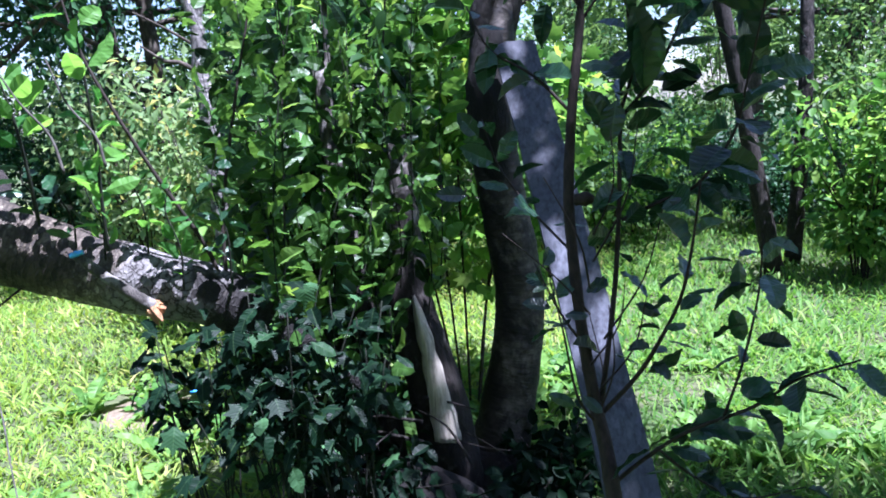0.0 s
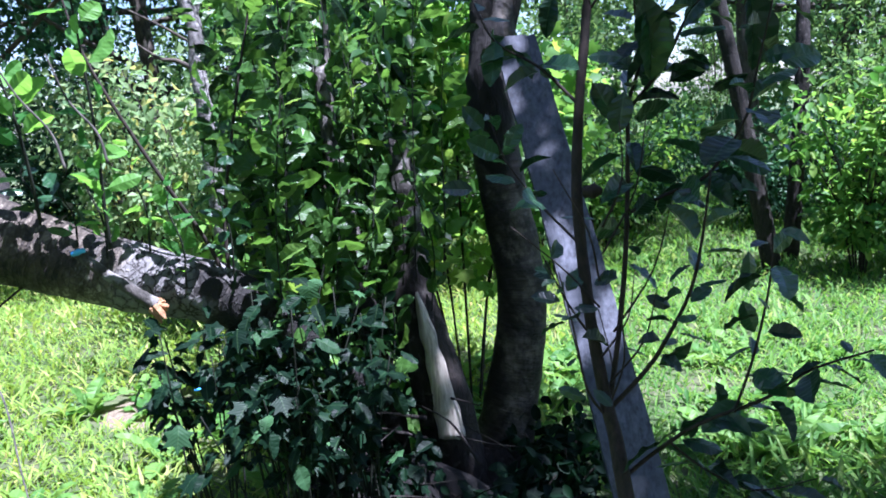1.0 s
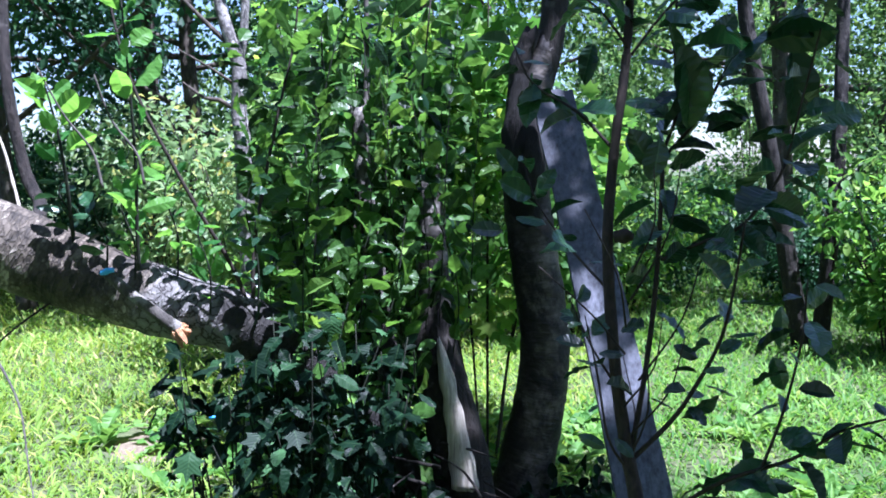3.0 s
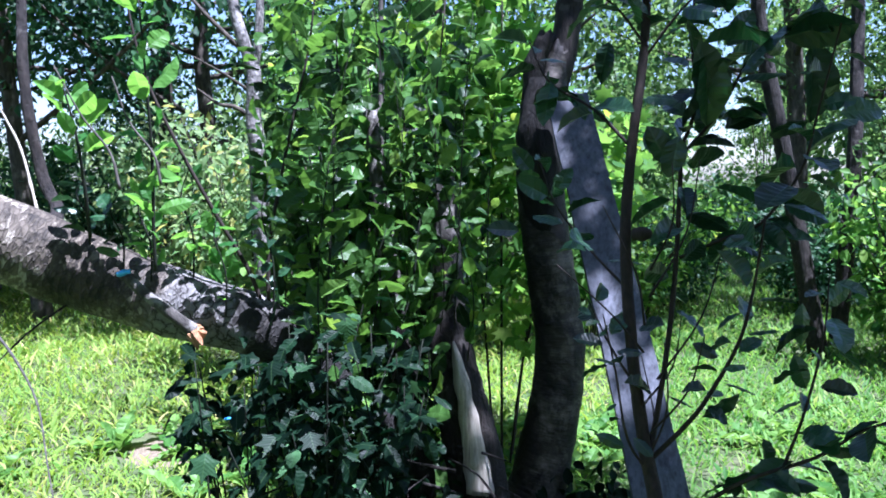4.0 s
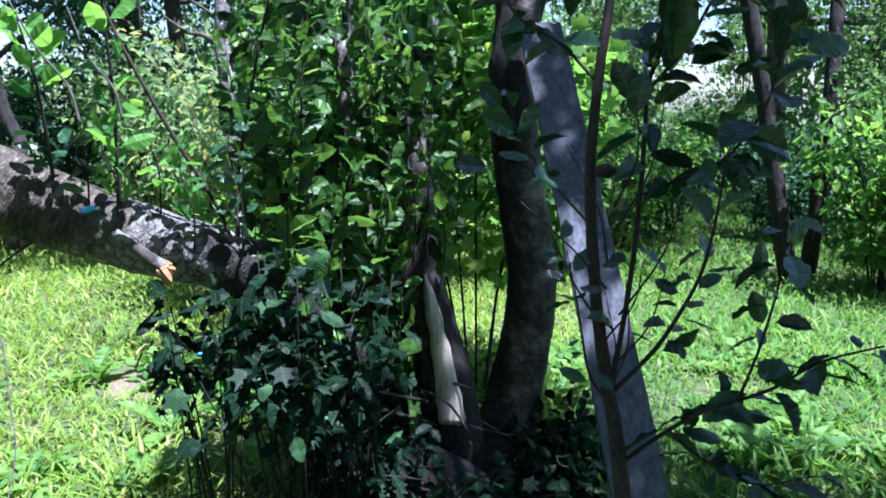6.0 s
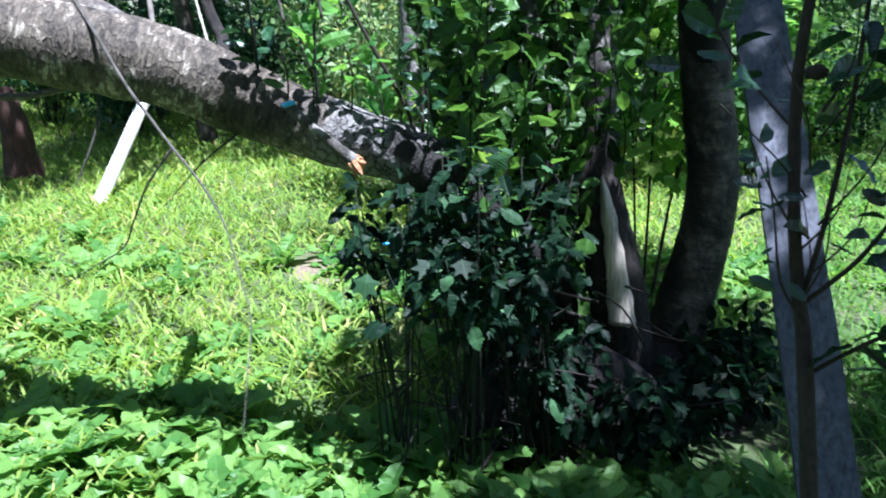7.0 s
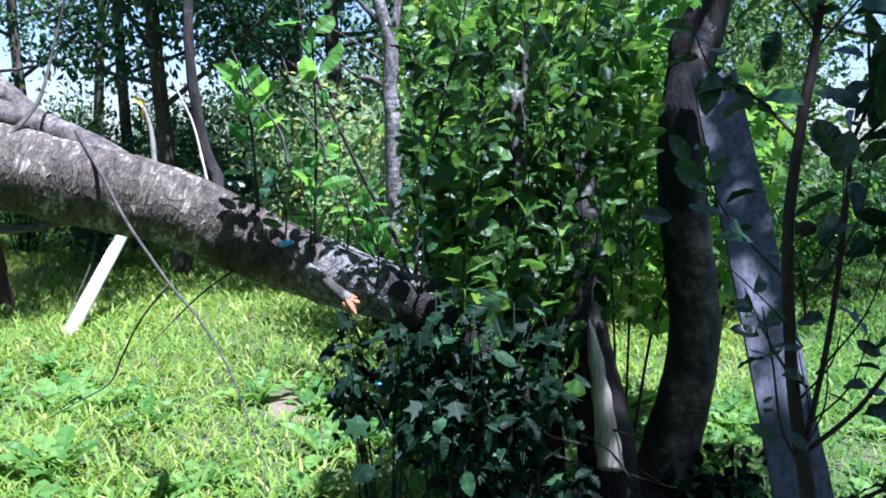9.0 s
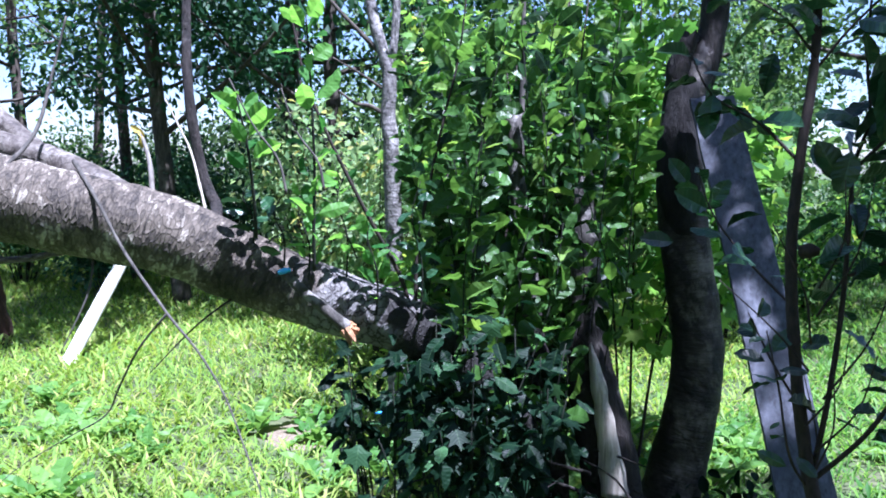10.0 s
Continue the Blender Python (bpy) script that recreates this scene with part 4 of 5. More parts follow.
def build_board():
    t = thing("leaning_board", (0.53, 1.72, 0.0), "weathered grey plank leaning against the standing trunk", "plank")
    top, foot = Vector((0.255, 2.89, 1.755)), Vector((0.51, 1.70, 0.0))
    d = top - foot
    side = Vector((1, 0.02, 0.12)).normalized()
    side = (side - d.normalized() * side.dot(d.normalized())).normalized()
    nor = side.cross(d.normalized())
    bm = bmesh.new()
    rows, cols = 40, 6
    grid = {}
    for j in range(rows + 1):
        h = j / rows
        c = foot + d * h + side * 0.012 * math.sin(h * 3.0)
        for i in range(cols + 1):
            w = (i / cols - 0.5) * (0.147 - 0.004 * h)
            w += 0.004 * noise.noise(Vector((i * 0.7, h * 14, 2))) if i in (0, cols) else 0
            for k, zz in ((0, 0.014), (1, -0.014)):
                cut = 0.012 * (i / cols) + 0.012 * noise.noise(Vector((i * 1.3, 5, 1))) if j == rows else 0
                grid[i, j, k] = bm.verts.new(c + side * w - nor * (zz + 0.002 * noise.noise(Vector((i * 2.0, h * 9, k)))) - d.normalized() * cut)
    for j in range(rows):
        for i in range(cols):
            bm.faces.new((grid[i, j, 0], grid[i + 1, j, 0], grid[i + 1, j + 1, 0], grid[i, j + 1, 0]))
            bm.faces.new((grid[i, j + 1, 1], grid[i + 1, j + 1, 1], grid[i + 1, j, 1], grid[i, j, 1]))
        for i in (0, cols):
            q = (grid[i, j, 0], grid[i, j + 1, 0], grid[i, j + 1, 1], grid[i, j, 1])
            bm.faces.new(q if i == 0 else q[::-1])
    for i in range(cols):
        for j in (0, rows):
            q = (grid[i, j, 0], grid[i, j, 1], grid[i + 1, j, 1], grid[i + 1, j, 0])
            bm.faces.new(q if j == 0 else q[::-1])
    bmesh.ops.recalc_face_normals(bm, faces=bm.faces)
    me = bpy.data.meshes.new("plank")
    bm.to_mesh(me)
    bm.free()
    me.materials.append(M_BOARD)
    part("plank", me, t)


build_board()


# ---- young willow beside the board ----
def build_sapling():
    rng = random.Random(11)
    t = thing("willow_sapling", (0.31, 1.22, 0.0), "young willow with broad leaves coloured dark for the shade it stands in", "sapling")
    main = [(0.31, 1.22, -0.02), (0.3, 1.3, 0.45), (0.276, 1.44, 0.847), (0.258, 1.478, 0.973), (0.238, 1.505, 1.149), (0.231, 1.545, 1.358), (0.25, 1.583, 1.541), (0.276, 1.62, 1.706), (0.29, 1.666, 1.9), (0.3, 1.7, 2.4)]
    limb("stem", t, M_STEM, main, [0.019, 0.017, 0.0145, 0.013, 0.0115, 0.0105, 0.0097, 0.0092, 0.0085, 0.005], sides=12, per=6, rough=0.08, freq=30)
    v, f, u = tube([(0.243, 1.535, 1.36), (0.262, 1.525, 1.362), (0.275, 1.52, 1.36)], [0.012, 0.015, 0.006], sides=8, per=3, rough=0.2, freq=60)
    part("knot", mesh_of("knot", v, f, M_STEM), t, "dark knot on the stem")
    shoots = [
        ([(0.262, 1.475, 0.93), (0.294, 1.492, 1.109), (0.32, 1.529, 1.274), (0.333, 1.554, 1.433), (0.341, 1.573, 1.519), (0.37, 1.592, 1.605), (0.367, 1.614, 1.726), (0.38, 1.635, 1.9)], 0.0075, 26, 0.085),
        ([(0.341, 1.572, 1.508), (0.399, 1.541, 1.585), (0.449, 1.511, 1.684), (0.498, 1.453, 1.72), (0.56, 1.42, 1.8)], 0.005, 20, 0.11),
        ([(0.266, 1.476, 0.945), (0.332, 1.445, 1.032), (0.367, 1.432, 1.093), (0.406, 1.421, 1.177), (0.425, 1.41, 1.269), (0.44, 1.4, 1.4)], 0.0065, 16, 0.07),
        ([(0.33, 1.533, 1.316), (0.393, 1.498, 1.351), (0.453, 1.462, 1.384), (0.508, 1.432, 1.474), (0.521, 1.401, 1.569), (0.56, 1.394, 1.75)], 0.005, 20, 0.1),
        ([(0.28, 1.44, 0.82), (0.342, 1.43, 0.875), (0.41, 1.379, 0.947), (0.504, 1.327, 1.006), (0.57, 1.294, 1.065), (0.66, 1.27, 1.1)], 0.006, 18, 0.08),
        ([(0.46, 1.35, 0.975), (0.5, 1.36, 1.08), (0.53, 1.37, 1.2), (0.54, 1.38, 1.3)], 0.004, 10, 0.07),
        ([(0.36, 1.42, 0.9), (0.42, 1.4, 0.85), (0.5, 1.36, 0.82), (0.6, 1.33, 0.85)], 0.004, 12, 0.075),
        ([(0.25, 1.58, 1.52), (0.18, 1.62, 1.6), (0.1, 1.68, 1.66), (0.06, 1.72, 1.75)], 0.005, 11, 0.085),
        ([(0.24, 1.52, 1.25), (0.17, 1.62, 1.33), (0.11, 1.7, 1.42), (0.08, 1.74, 1.52)], 0.004, 10, 0.075),
        ([(0.245, 1.5, 1.08), (0.2, 1.5, 1.15), (0.16, 1.55, 1.24)], 0.004, 7, 0.07),
        ([(0.26, 1.47, 0.93), (0.22, 1.45, 1.0), (0.2, 1.46, 1.12), (0.18, 1.48, 1.22)], 0.004, 8, 0.06),
        ([(0.28, 1.62, 1.72), (0.22, 1.63, 1.8), (0.14, 1.66, 1.86)], 0.004, 9, 0.085),
        ([(0.28, 1.62, 1.7), (0.34, 1.6, 1.78), (0.42, 1.56, 1.86), (0.5, 1.52, 1.92)], 0.004, 12, 0.095),
    ]
    for k in range(9):
        a = Vector((0.258 + rng.uniform(-0.01, 0.02), 1.47, 0.9 + 0.05 * k))
        e = a + Vector((rng.uniform(-0.16, 0.14), rng.uniform(-0.08, 0.12), rng.uniform(0.15, 0.3)))
        limb("twig", t, M_STEM, [a, a.lerp(e, 0.5) + Vector((0.02, 0, -0.01)), e], [0.0025, 0.0018, 0.001], sides=5, per=4)
    for pts, r, count, size in shoots:
        branch = limb("branch", t, M_STEM, pts, [r * 0.75, r * 0.65, r * 0.5, r * 0.3], sides=7, per=5, rough=0.08, freq=60)
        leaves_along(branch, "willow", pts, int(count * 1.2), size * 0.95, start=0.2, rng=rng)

    for at, along, size in (
            ((0.566, 1.552, 1.71), (0.1, -0.1, -1), 0.135),
            ((0.366, 1.498, 1.69), (0.05, 0, -1), 0.125),
            ((0.325, 1.535, 1.543), (-0.2, -0.1, -1), 0.075),
            ((0.415, 1.553, 1.705), (0.4, 0, 0.6), 0.08),
            ((0.484, 1.384, 0.981), (-0.8, -0.2, -0.5), 0.085),
            ((0.446, 1.406, 1.013), (0.2, -0.3, -1), 0.05),
            ((0.321, 1.520, 1.604), (-0.6, 0.1, 0.2), 0.06),
            ((0.409, 1.538, 1.554), (0.8, 0, 0.4), 0.08),
            ((0.230, 1.753, 1.750), (-0.3, -0.2, -1), 0.08),
            ((0.620, 1.546, 1.580), (1, 0, 0.2), 0.08),
            ((0.501, 1.421, 1.157), (0.4, 0, -0.9), 0.07),
            ((0.516, 1.430, 1.246), (0.1, -0.2, -1), 0.07),
            ((0.334, 1.449, 1.171), (0.7, -0.1, -0.3), 0.05),
            ((0.075, 1.824, 1.478), (-0.5, -0.2, 0.6), 0.07),
            ((0.044, 1.811, 1.350), (-1, -0.1, 0.1), 0.07),
            ((0.126, 1.821, 1.434), (0.3, -0.2, 0.7), 0.06)):
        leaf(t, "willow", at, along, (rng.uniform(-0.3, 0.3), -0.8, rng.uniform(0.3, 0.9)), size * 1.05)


build_sapling()


# ---- shoots rising from the broken end of the trunk ----
def build_shoot(pts, r, count, size, kind, seed, label, start=0.1):
    rng = random.Random(seed)
    t = thing("willow_shoot", pts[0], label, "shoot", "shoots round the broken trunk")
    stem = limb("stem", t, M_STEM if r > 0.0058 else M_SHOOT, pts, [r, r * 0.85, r * 0.6, r * 0.35], sides=7, per=6, rough=0.06, freq=50)
    leaves_along(stem, kind, pts, count, size, start=start, rng=rng, lift=0.45 if kind in ("shoot", "fresh") else 0.0)
    return t


FRESH = "upright willow shoot with fresh green backlit leaves"
DEEP = "dense upright shoot with deep green leaves"
build_shoot([(-0.652, 2.242, 1.071), (-0.685, 2.227, 1.201), (-0.781, 2.179, 1.407), (-0.871, 2.153, 1.602), (-0.929, 2.143, 1.748), (-0.963, 2.145, 1.894), (-1.002, 2.159, 2.097)], 0.0065, 7, 0.05, "willow", 1, "long dark bare shoot arching up from the broken trunk", 0.3)
build_shoot([(-0.645, 2.246, 1.071), (-0.640, 2.257, 1.277), (-0.604, 2.278, 1.484), (-0.560, 2.298, 1.689), (-0.522, 2.317, 1.864), (-0.494, 2.343, 2.151)], 0.006, 40, 0.08, "shoot", 2, DEEP, 0.15)
build_shoot([(-1.035, 2.013, 1.329), (-1.024, 1.975, 1.458), (-1.031, 1.964, 1.569), (-1.041, 1.951, 1.651), (-1.052, 1.945, 1.704)], 0.005, 12, 0.085, "fresh", 3, FRESH, 0.35)
build_shoot([(-0.882, 2.043, 1.238), (-0.874, 2.023, 1.356), (-0.863, 2.006, 1.499), (-0.857, 1.981, 1.664), (-0.860, 1.966, 1.839), (-0.866, 1.972, 1.907)], 0.005, 26, 0.085, "fresh", 4, FRESH, 0.1)
for at, tall, n, seed in (((-1.0, 2.12, 1.24), 0.2, 12, 201), ((-0.93, 2.13, 1.2), 0.26, 14, 202), ((-1.1, 2.14, 1.3), 0.18, 10, 203), ((-0.74, 2.16, 1.1), 0.3, 16, 204), ((-0.62, 2.2, 1.08), 0.4, 20, 205), ((-0.84, 2.2, 1.2), 0.3, 14, 206)):
    x, y, z = at
    build_shoot([at, (x + 0.01, y - 0.02, z + tall * 0.4), (x - 0.015, y - 0.03, z + tall * 0.75), (x + 0.01, y - 0.03, z + tall)], 0.003, n, 0.055, "willow" if seed in (201, 203, 205) else "fresh", seed, "small leafy sprout on the fallen trunk's bark", 0.1)
for pts in ([(-0.9, 1.9, 1.45), (-0.924, 1.905, 1.54), (-0.991, 1.912, 1.626), (-1.058, 1.922, 1.746)], [(-0.8, 1.9, 1.46), (-0.818, 1.907, 1.533), (-0.878, 1.914, 1.613), (-0.918, 1.923, 1.719)]):
    tw = thing("bare_twig", pts[0], "thin bare grey twig among the shoots", "twig", "bare twigs")
    limb("twig", tw, M_TWIG, pts, [0.004, 0.003, 0.002], sides=6)


def build_thicket():
    rng = random.Random(21)
    for k in range(22):
        x = -0.58 + 0.46 * (k % 9 + rng.uniform(0, 0.9)) / 9
        y = 2.2 + rng.uniform(0, 0.35) if x < -0.44 else 2.9 + rng.uniform(0, 0.4) if k % 3 else 2.42 + rng.uniform(0, 0.12)
        z0 = 0.72 + rng.uniform(-0.2, 0.2)
        h = rng.uniform(0.7, 1.6)
        lean, back = rng.uniform(-0.3, 0.22), rng.uniform(-0.12, 0.2)
        bow = rng.uniform(-0.08, 0.08)
        pts = [(x, y, z0), (x + lean * 0.2 + bow, y + back * 0.2, z0 + h * 0.35), (x + lean * 0.6 + bow, y + back * 0.6, z0 + h * 0.7), (x + lean, y + back, z0 + h)]
        build_shoot(pts, 0.0026, 46, 0.085, "shoot", 40 + k, DEEP, 0.05)
    for k in range(6):
        x = -0.27 + 0.045 * k
        lean = rng.uniform(-0.12, 0.1)
        h = rng.uniform(0.65, 1.1)
        z0 = rng.uniform(0.85, 1.0)
        build_shoot([(x, 2.66, z0), (x + 0.02, 2.54, z0 + h * 0.3), (x + lean * 0.6, 2.5, z0 + h * 0.7), (x + lean, 2.5, z0 + h)], 0.0026, 26, 0.075, "shoot", 340 + k, "leafy shoot sprouting from the dead stem", 0.08)


build_thicket()


def build_low_maple(base, lo, hi, seed, stems=11, per=9):
    """Arching stems from one foot to tips spread through the box lo to hi."""
    rng = random.Random(seed)
    t = thing("maple_seedling", base, "low maple growth with lobed leaves coloured for shade under the broken trunk", "sapling", "maple seedlings")
    for k in range(stems):
        foot = Vector(base) + Vector((rng.uniform(-0.06, 0.06), rng.uniform(-0.06, 0.06), 0))
        tip = Vector([rng.uniform(a, c) for a, c in zip(lo, hi)])
        mid = foot.lerp(tip, 0.5) + Vector((0, 0, 0.1))
        stem = limb("stem", t, M_SHOOT, [foot, mid, tip], [0.004, 0.003, 0.0015], sides=5, per=4)
        for j in range(per):
            c = mid.lerp(tip, rng.uniform(0.5, 1.1)) + Vector((rng.uniform(-0.06, 0.06), rng.uniform(-0.06, 0.05), rng.uniform(-0.06, 0.06)))
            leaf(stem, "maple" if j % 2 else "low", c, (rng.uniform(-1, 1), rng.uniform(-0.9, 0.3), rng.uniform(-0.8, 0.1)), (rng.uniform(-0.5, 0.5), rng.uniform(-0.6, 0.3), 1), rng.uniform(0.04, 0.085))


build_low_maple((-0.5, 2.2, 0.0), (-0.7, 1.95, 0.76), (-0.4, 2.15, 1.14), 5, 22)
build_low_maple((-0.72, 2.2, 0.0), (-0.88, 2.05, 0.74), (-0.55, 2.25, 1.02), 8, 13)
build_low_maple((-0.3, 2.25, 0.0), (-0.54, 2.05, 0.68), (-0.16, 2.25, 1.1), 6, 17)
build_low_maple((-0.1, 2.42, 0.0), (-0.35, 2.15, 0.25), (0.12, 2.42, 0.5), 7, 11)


# ---- broad-leaved weeds in the grass ----
def build_weed(x, y, kind, count, size, seed, lift=0.0):
    rng = random.Random(seed)
    z = ground_height(x, y)
    if kind == "dock":
        t = thing("dock_plant", (x, y, z), "broad-leaved dock plant growing in the lawn", "weed", "dock plants")
    else:
        t = thing("dandelion_plant", (x, y, z), "rosette of toothed dandelion leaves in the lawn", "weed", "dandelion plants")
    for k in range(count):
        w = k * 2.4 + rng.uniform(-0.3, 0.3)
        out = Vector((math.cos(w), math.sin(w), 0))
        rise = rng.uniform(0.5, 1.8) + lift
        leaf(t, kind, Vector((x, y, z)) + out * 0.02, out + Vector((0, 0, rise)), -out * rise + Vector((0, 0, 1)), size * rng.uniform(0.7, 1.25), rng.uniform(0.85, 1.2))


def build_weeds():
    rng = random.Random(9)
    for k in range(230):
        y = rng.uniform(1.15, 4.6) if k % 3 else rng.uniform(1.2, 2.4)
        x = rng.uniform(-1.05 * y - 0.3, 0.62 * y) if k % 3 else rng.uniform(-2.0, -0.1)
        if abs(x) < 0.5 and 2.3 < y < 3.2 or math.hypot(x - 0.42, y - 1.5) < 0.35:
            continue
        build_weed(x, y, "dock" if rng.random() < 0.5 else "dandelion", rng.randint(7, 11), rng.uniform(0.13, 0.23), k)


build_weeds()


def build_tall_weeds():
    """Big upright rosettes in the near grass, and a looser row in the shade before the stems."""
    rng = random.Random(31)
    for k in range(28):
        if k < 13:
            x, y = rng.uniform(-2.0, -0.95), rng.uniform(1.8, 2.2)
        else:
            x, y = rng.uniform(-1.05, 0.5), rng.uniform(1.75, 2.2)
        build_weed(x, y, "dandelion" if k % 4 else "dock", rng.randint(9, 13), rng.uniform(0.13, 0.2) if k < 13 else rng.uniform(0.1, 0.17), 400 + k, 1.2)


build_tall_weeds()


def build_near_twig():
    pts = [(-1.5, 1.25, 1.5), (-1.3, 1.12, 1.33), (-1.234, 1.071, 1.246), (-1.228, 1.005, 1.186), (-1.22, 0.939, 1.121), (-1.272, 0.855, 1.083), (-1.309, 0.776, 1.04), (-1.325, 0.709, 1.013), (-1.335, 0.641, 0.973)]
    t = thing("hanging_twig", pts[0], "thin grey twig hanging from a dead branch", "twig")
    limb("twig", t, M_TWIG, [(-1.85, 1.25, 1.4), (-1.7, 1.27, 1.47)] + pts, [0.003, 0.003, 0.0022, 0.0016, 0.001], sides=7)
    leaf(t, "willow", pts[-2], (0.6, -0.2, -0.6), (0, -0.5, 1), 0.07)


build_near_twig()


# ---- trees and bushes around ----
def build_tree(name, label, category, base, height, r, lean, crown_from, spread, limbs, shape, size, leaves, bark, mat, seed, group=""):
    rng = np.random.default_rng(seed)
    pr = random.Random(seed)
    base = Vector(base)
    t = thing(name, base, label, category, group)
    top = base + Vector((lean[0], lean[1], height))
    pts = [base + Vector((0, 0, -0.05))]
    for k in range(1, 6):
        f = k / 5
        pts.append(base.lerp(top, f) + Vector((pr.uniform(-1, 1), pr.uniform(-1, 1), 0)) * 0.03 * height * (1 - f * 0.5) * (0.5 if k == 1 else 1))
    limb("trunk", t, bark, pts, [r * 1.25, r, r * 0.85, r * 0.65, r * 0.4, r * 0.12], sides=12, per=5, rough=0.08, freq=6, seed=seed)
    centres, radii, per = [], [], []
    line = spline(pts, 6)
    for k in range(limbs):
        f = crown_from + (0.97 - crown_from) * (k + 0.5) / limbs
        c = line[int(f * (len(line) - 1))]
        w = k * 2.4 + pr.uniform(-0.5, 0.5)
        ln = spread * (1.15 - 0.75 * f) * pr.uniform(0.7, 1.2)
        d = Vector((math.cos(w), math.sin(w), pr.uniform(0.15, 0.7)))
        e = c + d * ln
        m = c.lerp(e, 0.5) + Vector((0, 0, -0.06 * ln))
        rr = r * 0.4 * (1.1 - f)
        limb("limb", t, bark, [c, m, e], [rr + 0.006, rr * 0.6 + 0.004, 0.004], sides=6, per=4)
        for g in (0.55, 0.8, 1.0):
            centres.append(c.lerp(e, g) + Vector((pr.uniform(-1, 1), pr.uniform(-1, 1), pr.uniform(-0.6, 0.8))) * 0.18 * ln)
            radii.append(ln * pr.uniform(0.22, 0.42) + 0.1)
            per.append(1.0)
    wts = np.array(radii) ** 2
    per = np.maximum(3, leaves * wts / wts.sum()).astype(int)
    cloud("crown", t, shape, mat, centres, radii, per, size, rng)
    return t


def build_bush(name, label, base, height, spread, stems, shape, size, leaves, mat, seed, group="", low=0.35):
    """Stems spreading from one foot, with leaf clumps from the height share low upwards."""
    rng = np.random.default_rng(seed)
    pr = random.Random(seed)
    base = Vector(base)
    t = thing(name, base, label, "bush", group)
    centres, radii = [], []
    for k in range(stems):
        w = k * 2.4 + pr.uniform(-0.4, 0.4)
        h = height * pr.uniform(0.55, 1.0)
        o = Vector((math.cos(w), math.sin(w), 0)) * spread * pr.uniform(0.3, 1.0)
        e = base + o + Vector((0, 0, h))
        m = base + o * 0.35 + Vector((0, 0, h * 0.55))
        limb("stem", t, M_STEM, [base + o * 0.08, m, e], [0.007, 0.006, 0.0025], sides=6, per=4)
        for g in (low, (low + 0.85) / 2, 0.85, 1.05):
            centres.append(base.lerp(m, g * 2) if g < 0.5 else m.lerp(e, g * 2 - 1) if g < 1 else e)
            radii.append(pr.uniform(0.16, 0.34) * spread ** 0.5 * height ** 0.3)
    wts = np.array(radii) ** 2
    cloud("foliage", t, shape, mat, centres, radii, np.maximum(3, leaves * wts / wts.sum()).astype(int), size, rng)
    return t


MAPLE_L, TREE_L = "leafy maple bush with sunlit lobed leaves", "slender woodland tree with green summer leaves"
BUSH_L, DARK_L = "dense green woodland bush at the lawn's edge", "tall dark leafy tree in the shade of the wood"
LIT_L = "sunlit yellow-green bush beyond the fallen trunk"

build_bush("sunlit_bush", "sunlit light green bush at the lawn's edge", (3.15, 6.1, 0), 1.7, 0.6, 12, OVAL, 0.09, 1500, M_LEAF_MAPLE_SUN, 150)
build_bush("sunlit_bush", "sunlit light green bush at the lawn's edge", (1.5, 8.0, 0), 1.3, 0.9, 12, OVAL_LITE, 0.09, 1800, M_LEAF_MAPLE_SUN, 151)
# undergrowth round the stump, its leaves coloured near-black for the shade there
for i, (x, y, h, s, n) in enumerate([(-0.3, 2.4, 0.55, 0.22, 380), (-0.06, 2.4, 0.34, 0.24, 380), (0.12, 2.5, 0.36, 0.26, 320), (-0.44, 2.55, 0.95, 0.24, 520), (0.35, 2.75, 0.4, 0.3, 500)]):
    build_bush("undergrowth_bush", "leafy undergrowth coloured dark for shade round the root stump", (x, y, 0), h, s, 9, OVAL, 0.06, n, M_LEAF_BUSH_SHADE, 140 + i, "undergrowth round the stump")
for i, (x, y, h, s, n) in enumerate([(-0.32, 3.1, 2.2, 0.3, 1300), (-0.48, 2.85, 2.0, 0.22, 1000)]):
    build_bush("thicket_bush", "dense deep green thicket between the standing stems", (x, y, 0), h, s, 10, OVAL, 0.075, n, M_LEAF_THICKET, 160 + i, "thicket between the stems")
# the maple behind the stems
build_bush("maple_bush", MAPLE_L, (0.05, 3.9, 0), 2.3, 0.75, 5, MAPLE, 0.1, 2300, M_LEAF_MAPLE_SUN, 31, "maple bushes", 0.6)
build_bush("maple_bush", MAPLE_L, (-0.6, 4.3, 0), 2.6, 0.7, 9, MAPLE, 0.09, 2100, M_LEAF_MAPLE_SUN, 32, "maple bushes")
build_bush("maple_bush", MAPLE_L, (-0.95, 5.2, 0), 2.6, 0.7, 9, MAPLE, 0.09, 1500, M_LEAF_MAPLE_SUN, 33, "maple bushes")
for i, (x, y, h, w, n) in enumerate([(-1.0, 4.15, 1.3, 0.28, 800), (-0.5, 3.6, 1.5, 0.35, 1000)]):
    build_bush("leafy_bush", "light green bush behind the broken trunk", (x, y, 0), h, w, 11, OVAL, 0.08, n, M_LEAF_MAPLE_SUN, 170 + i, "bushes behind the trunk")
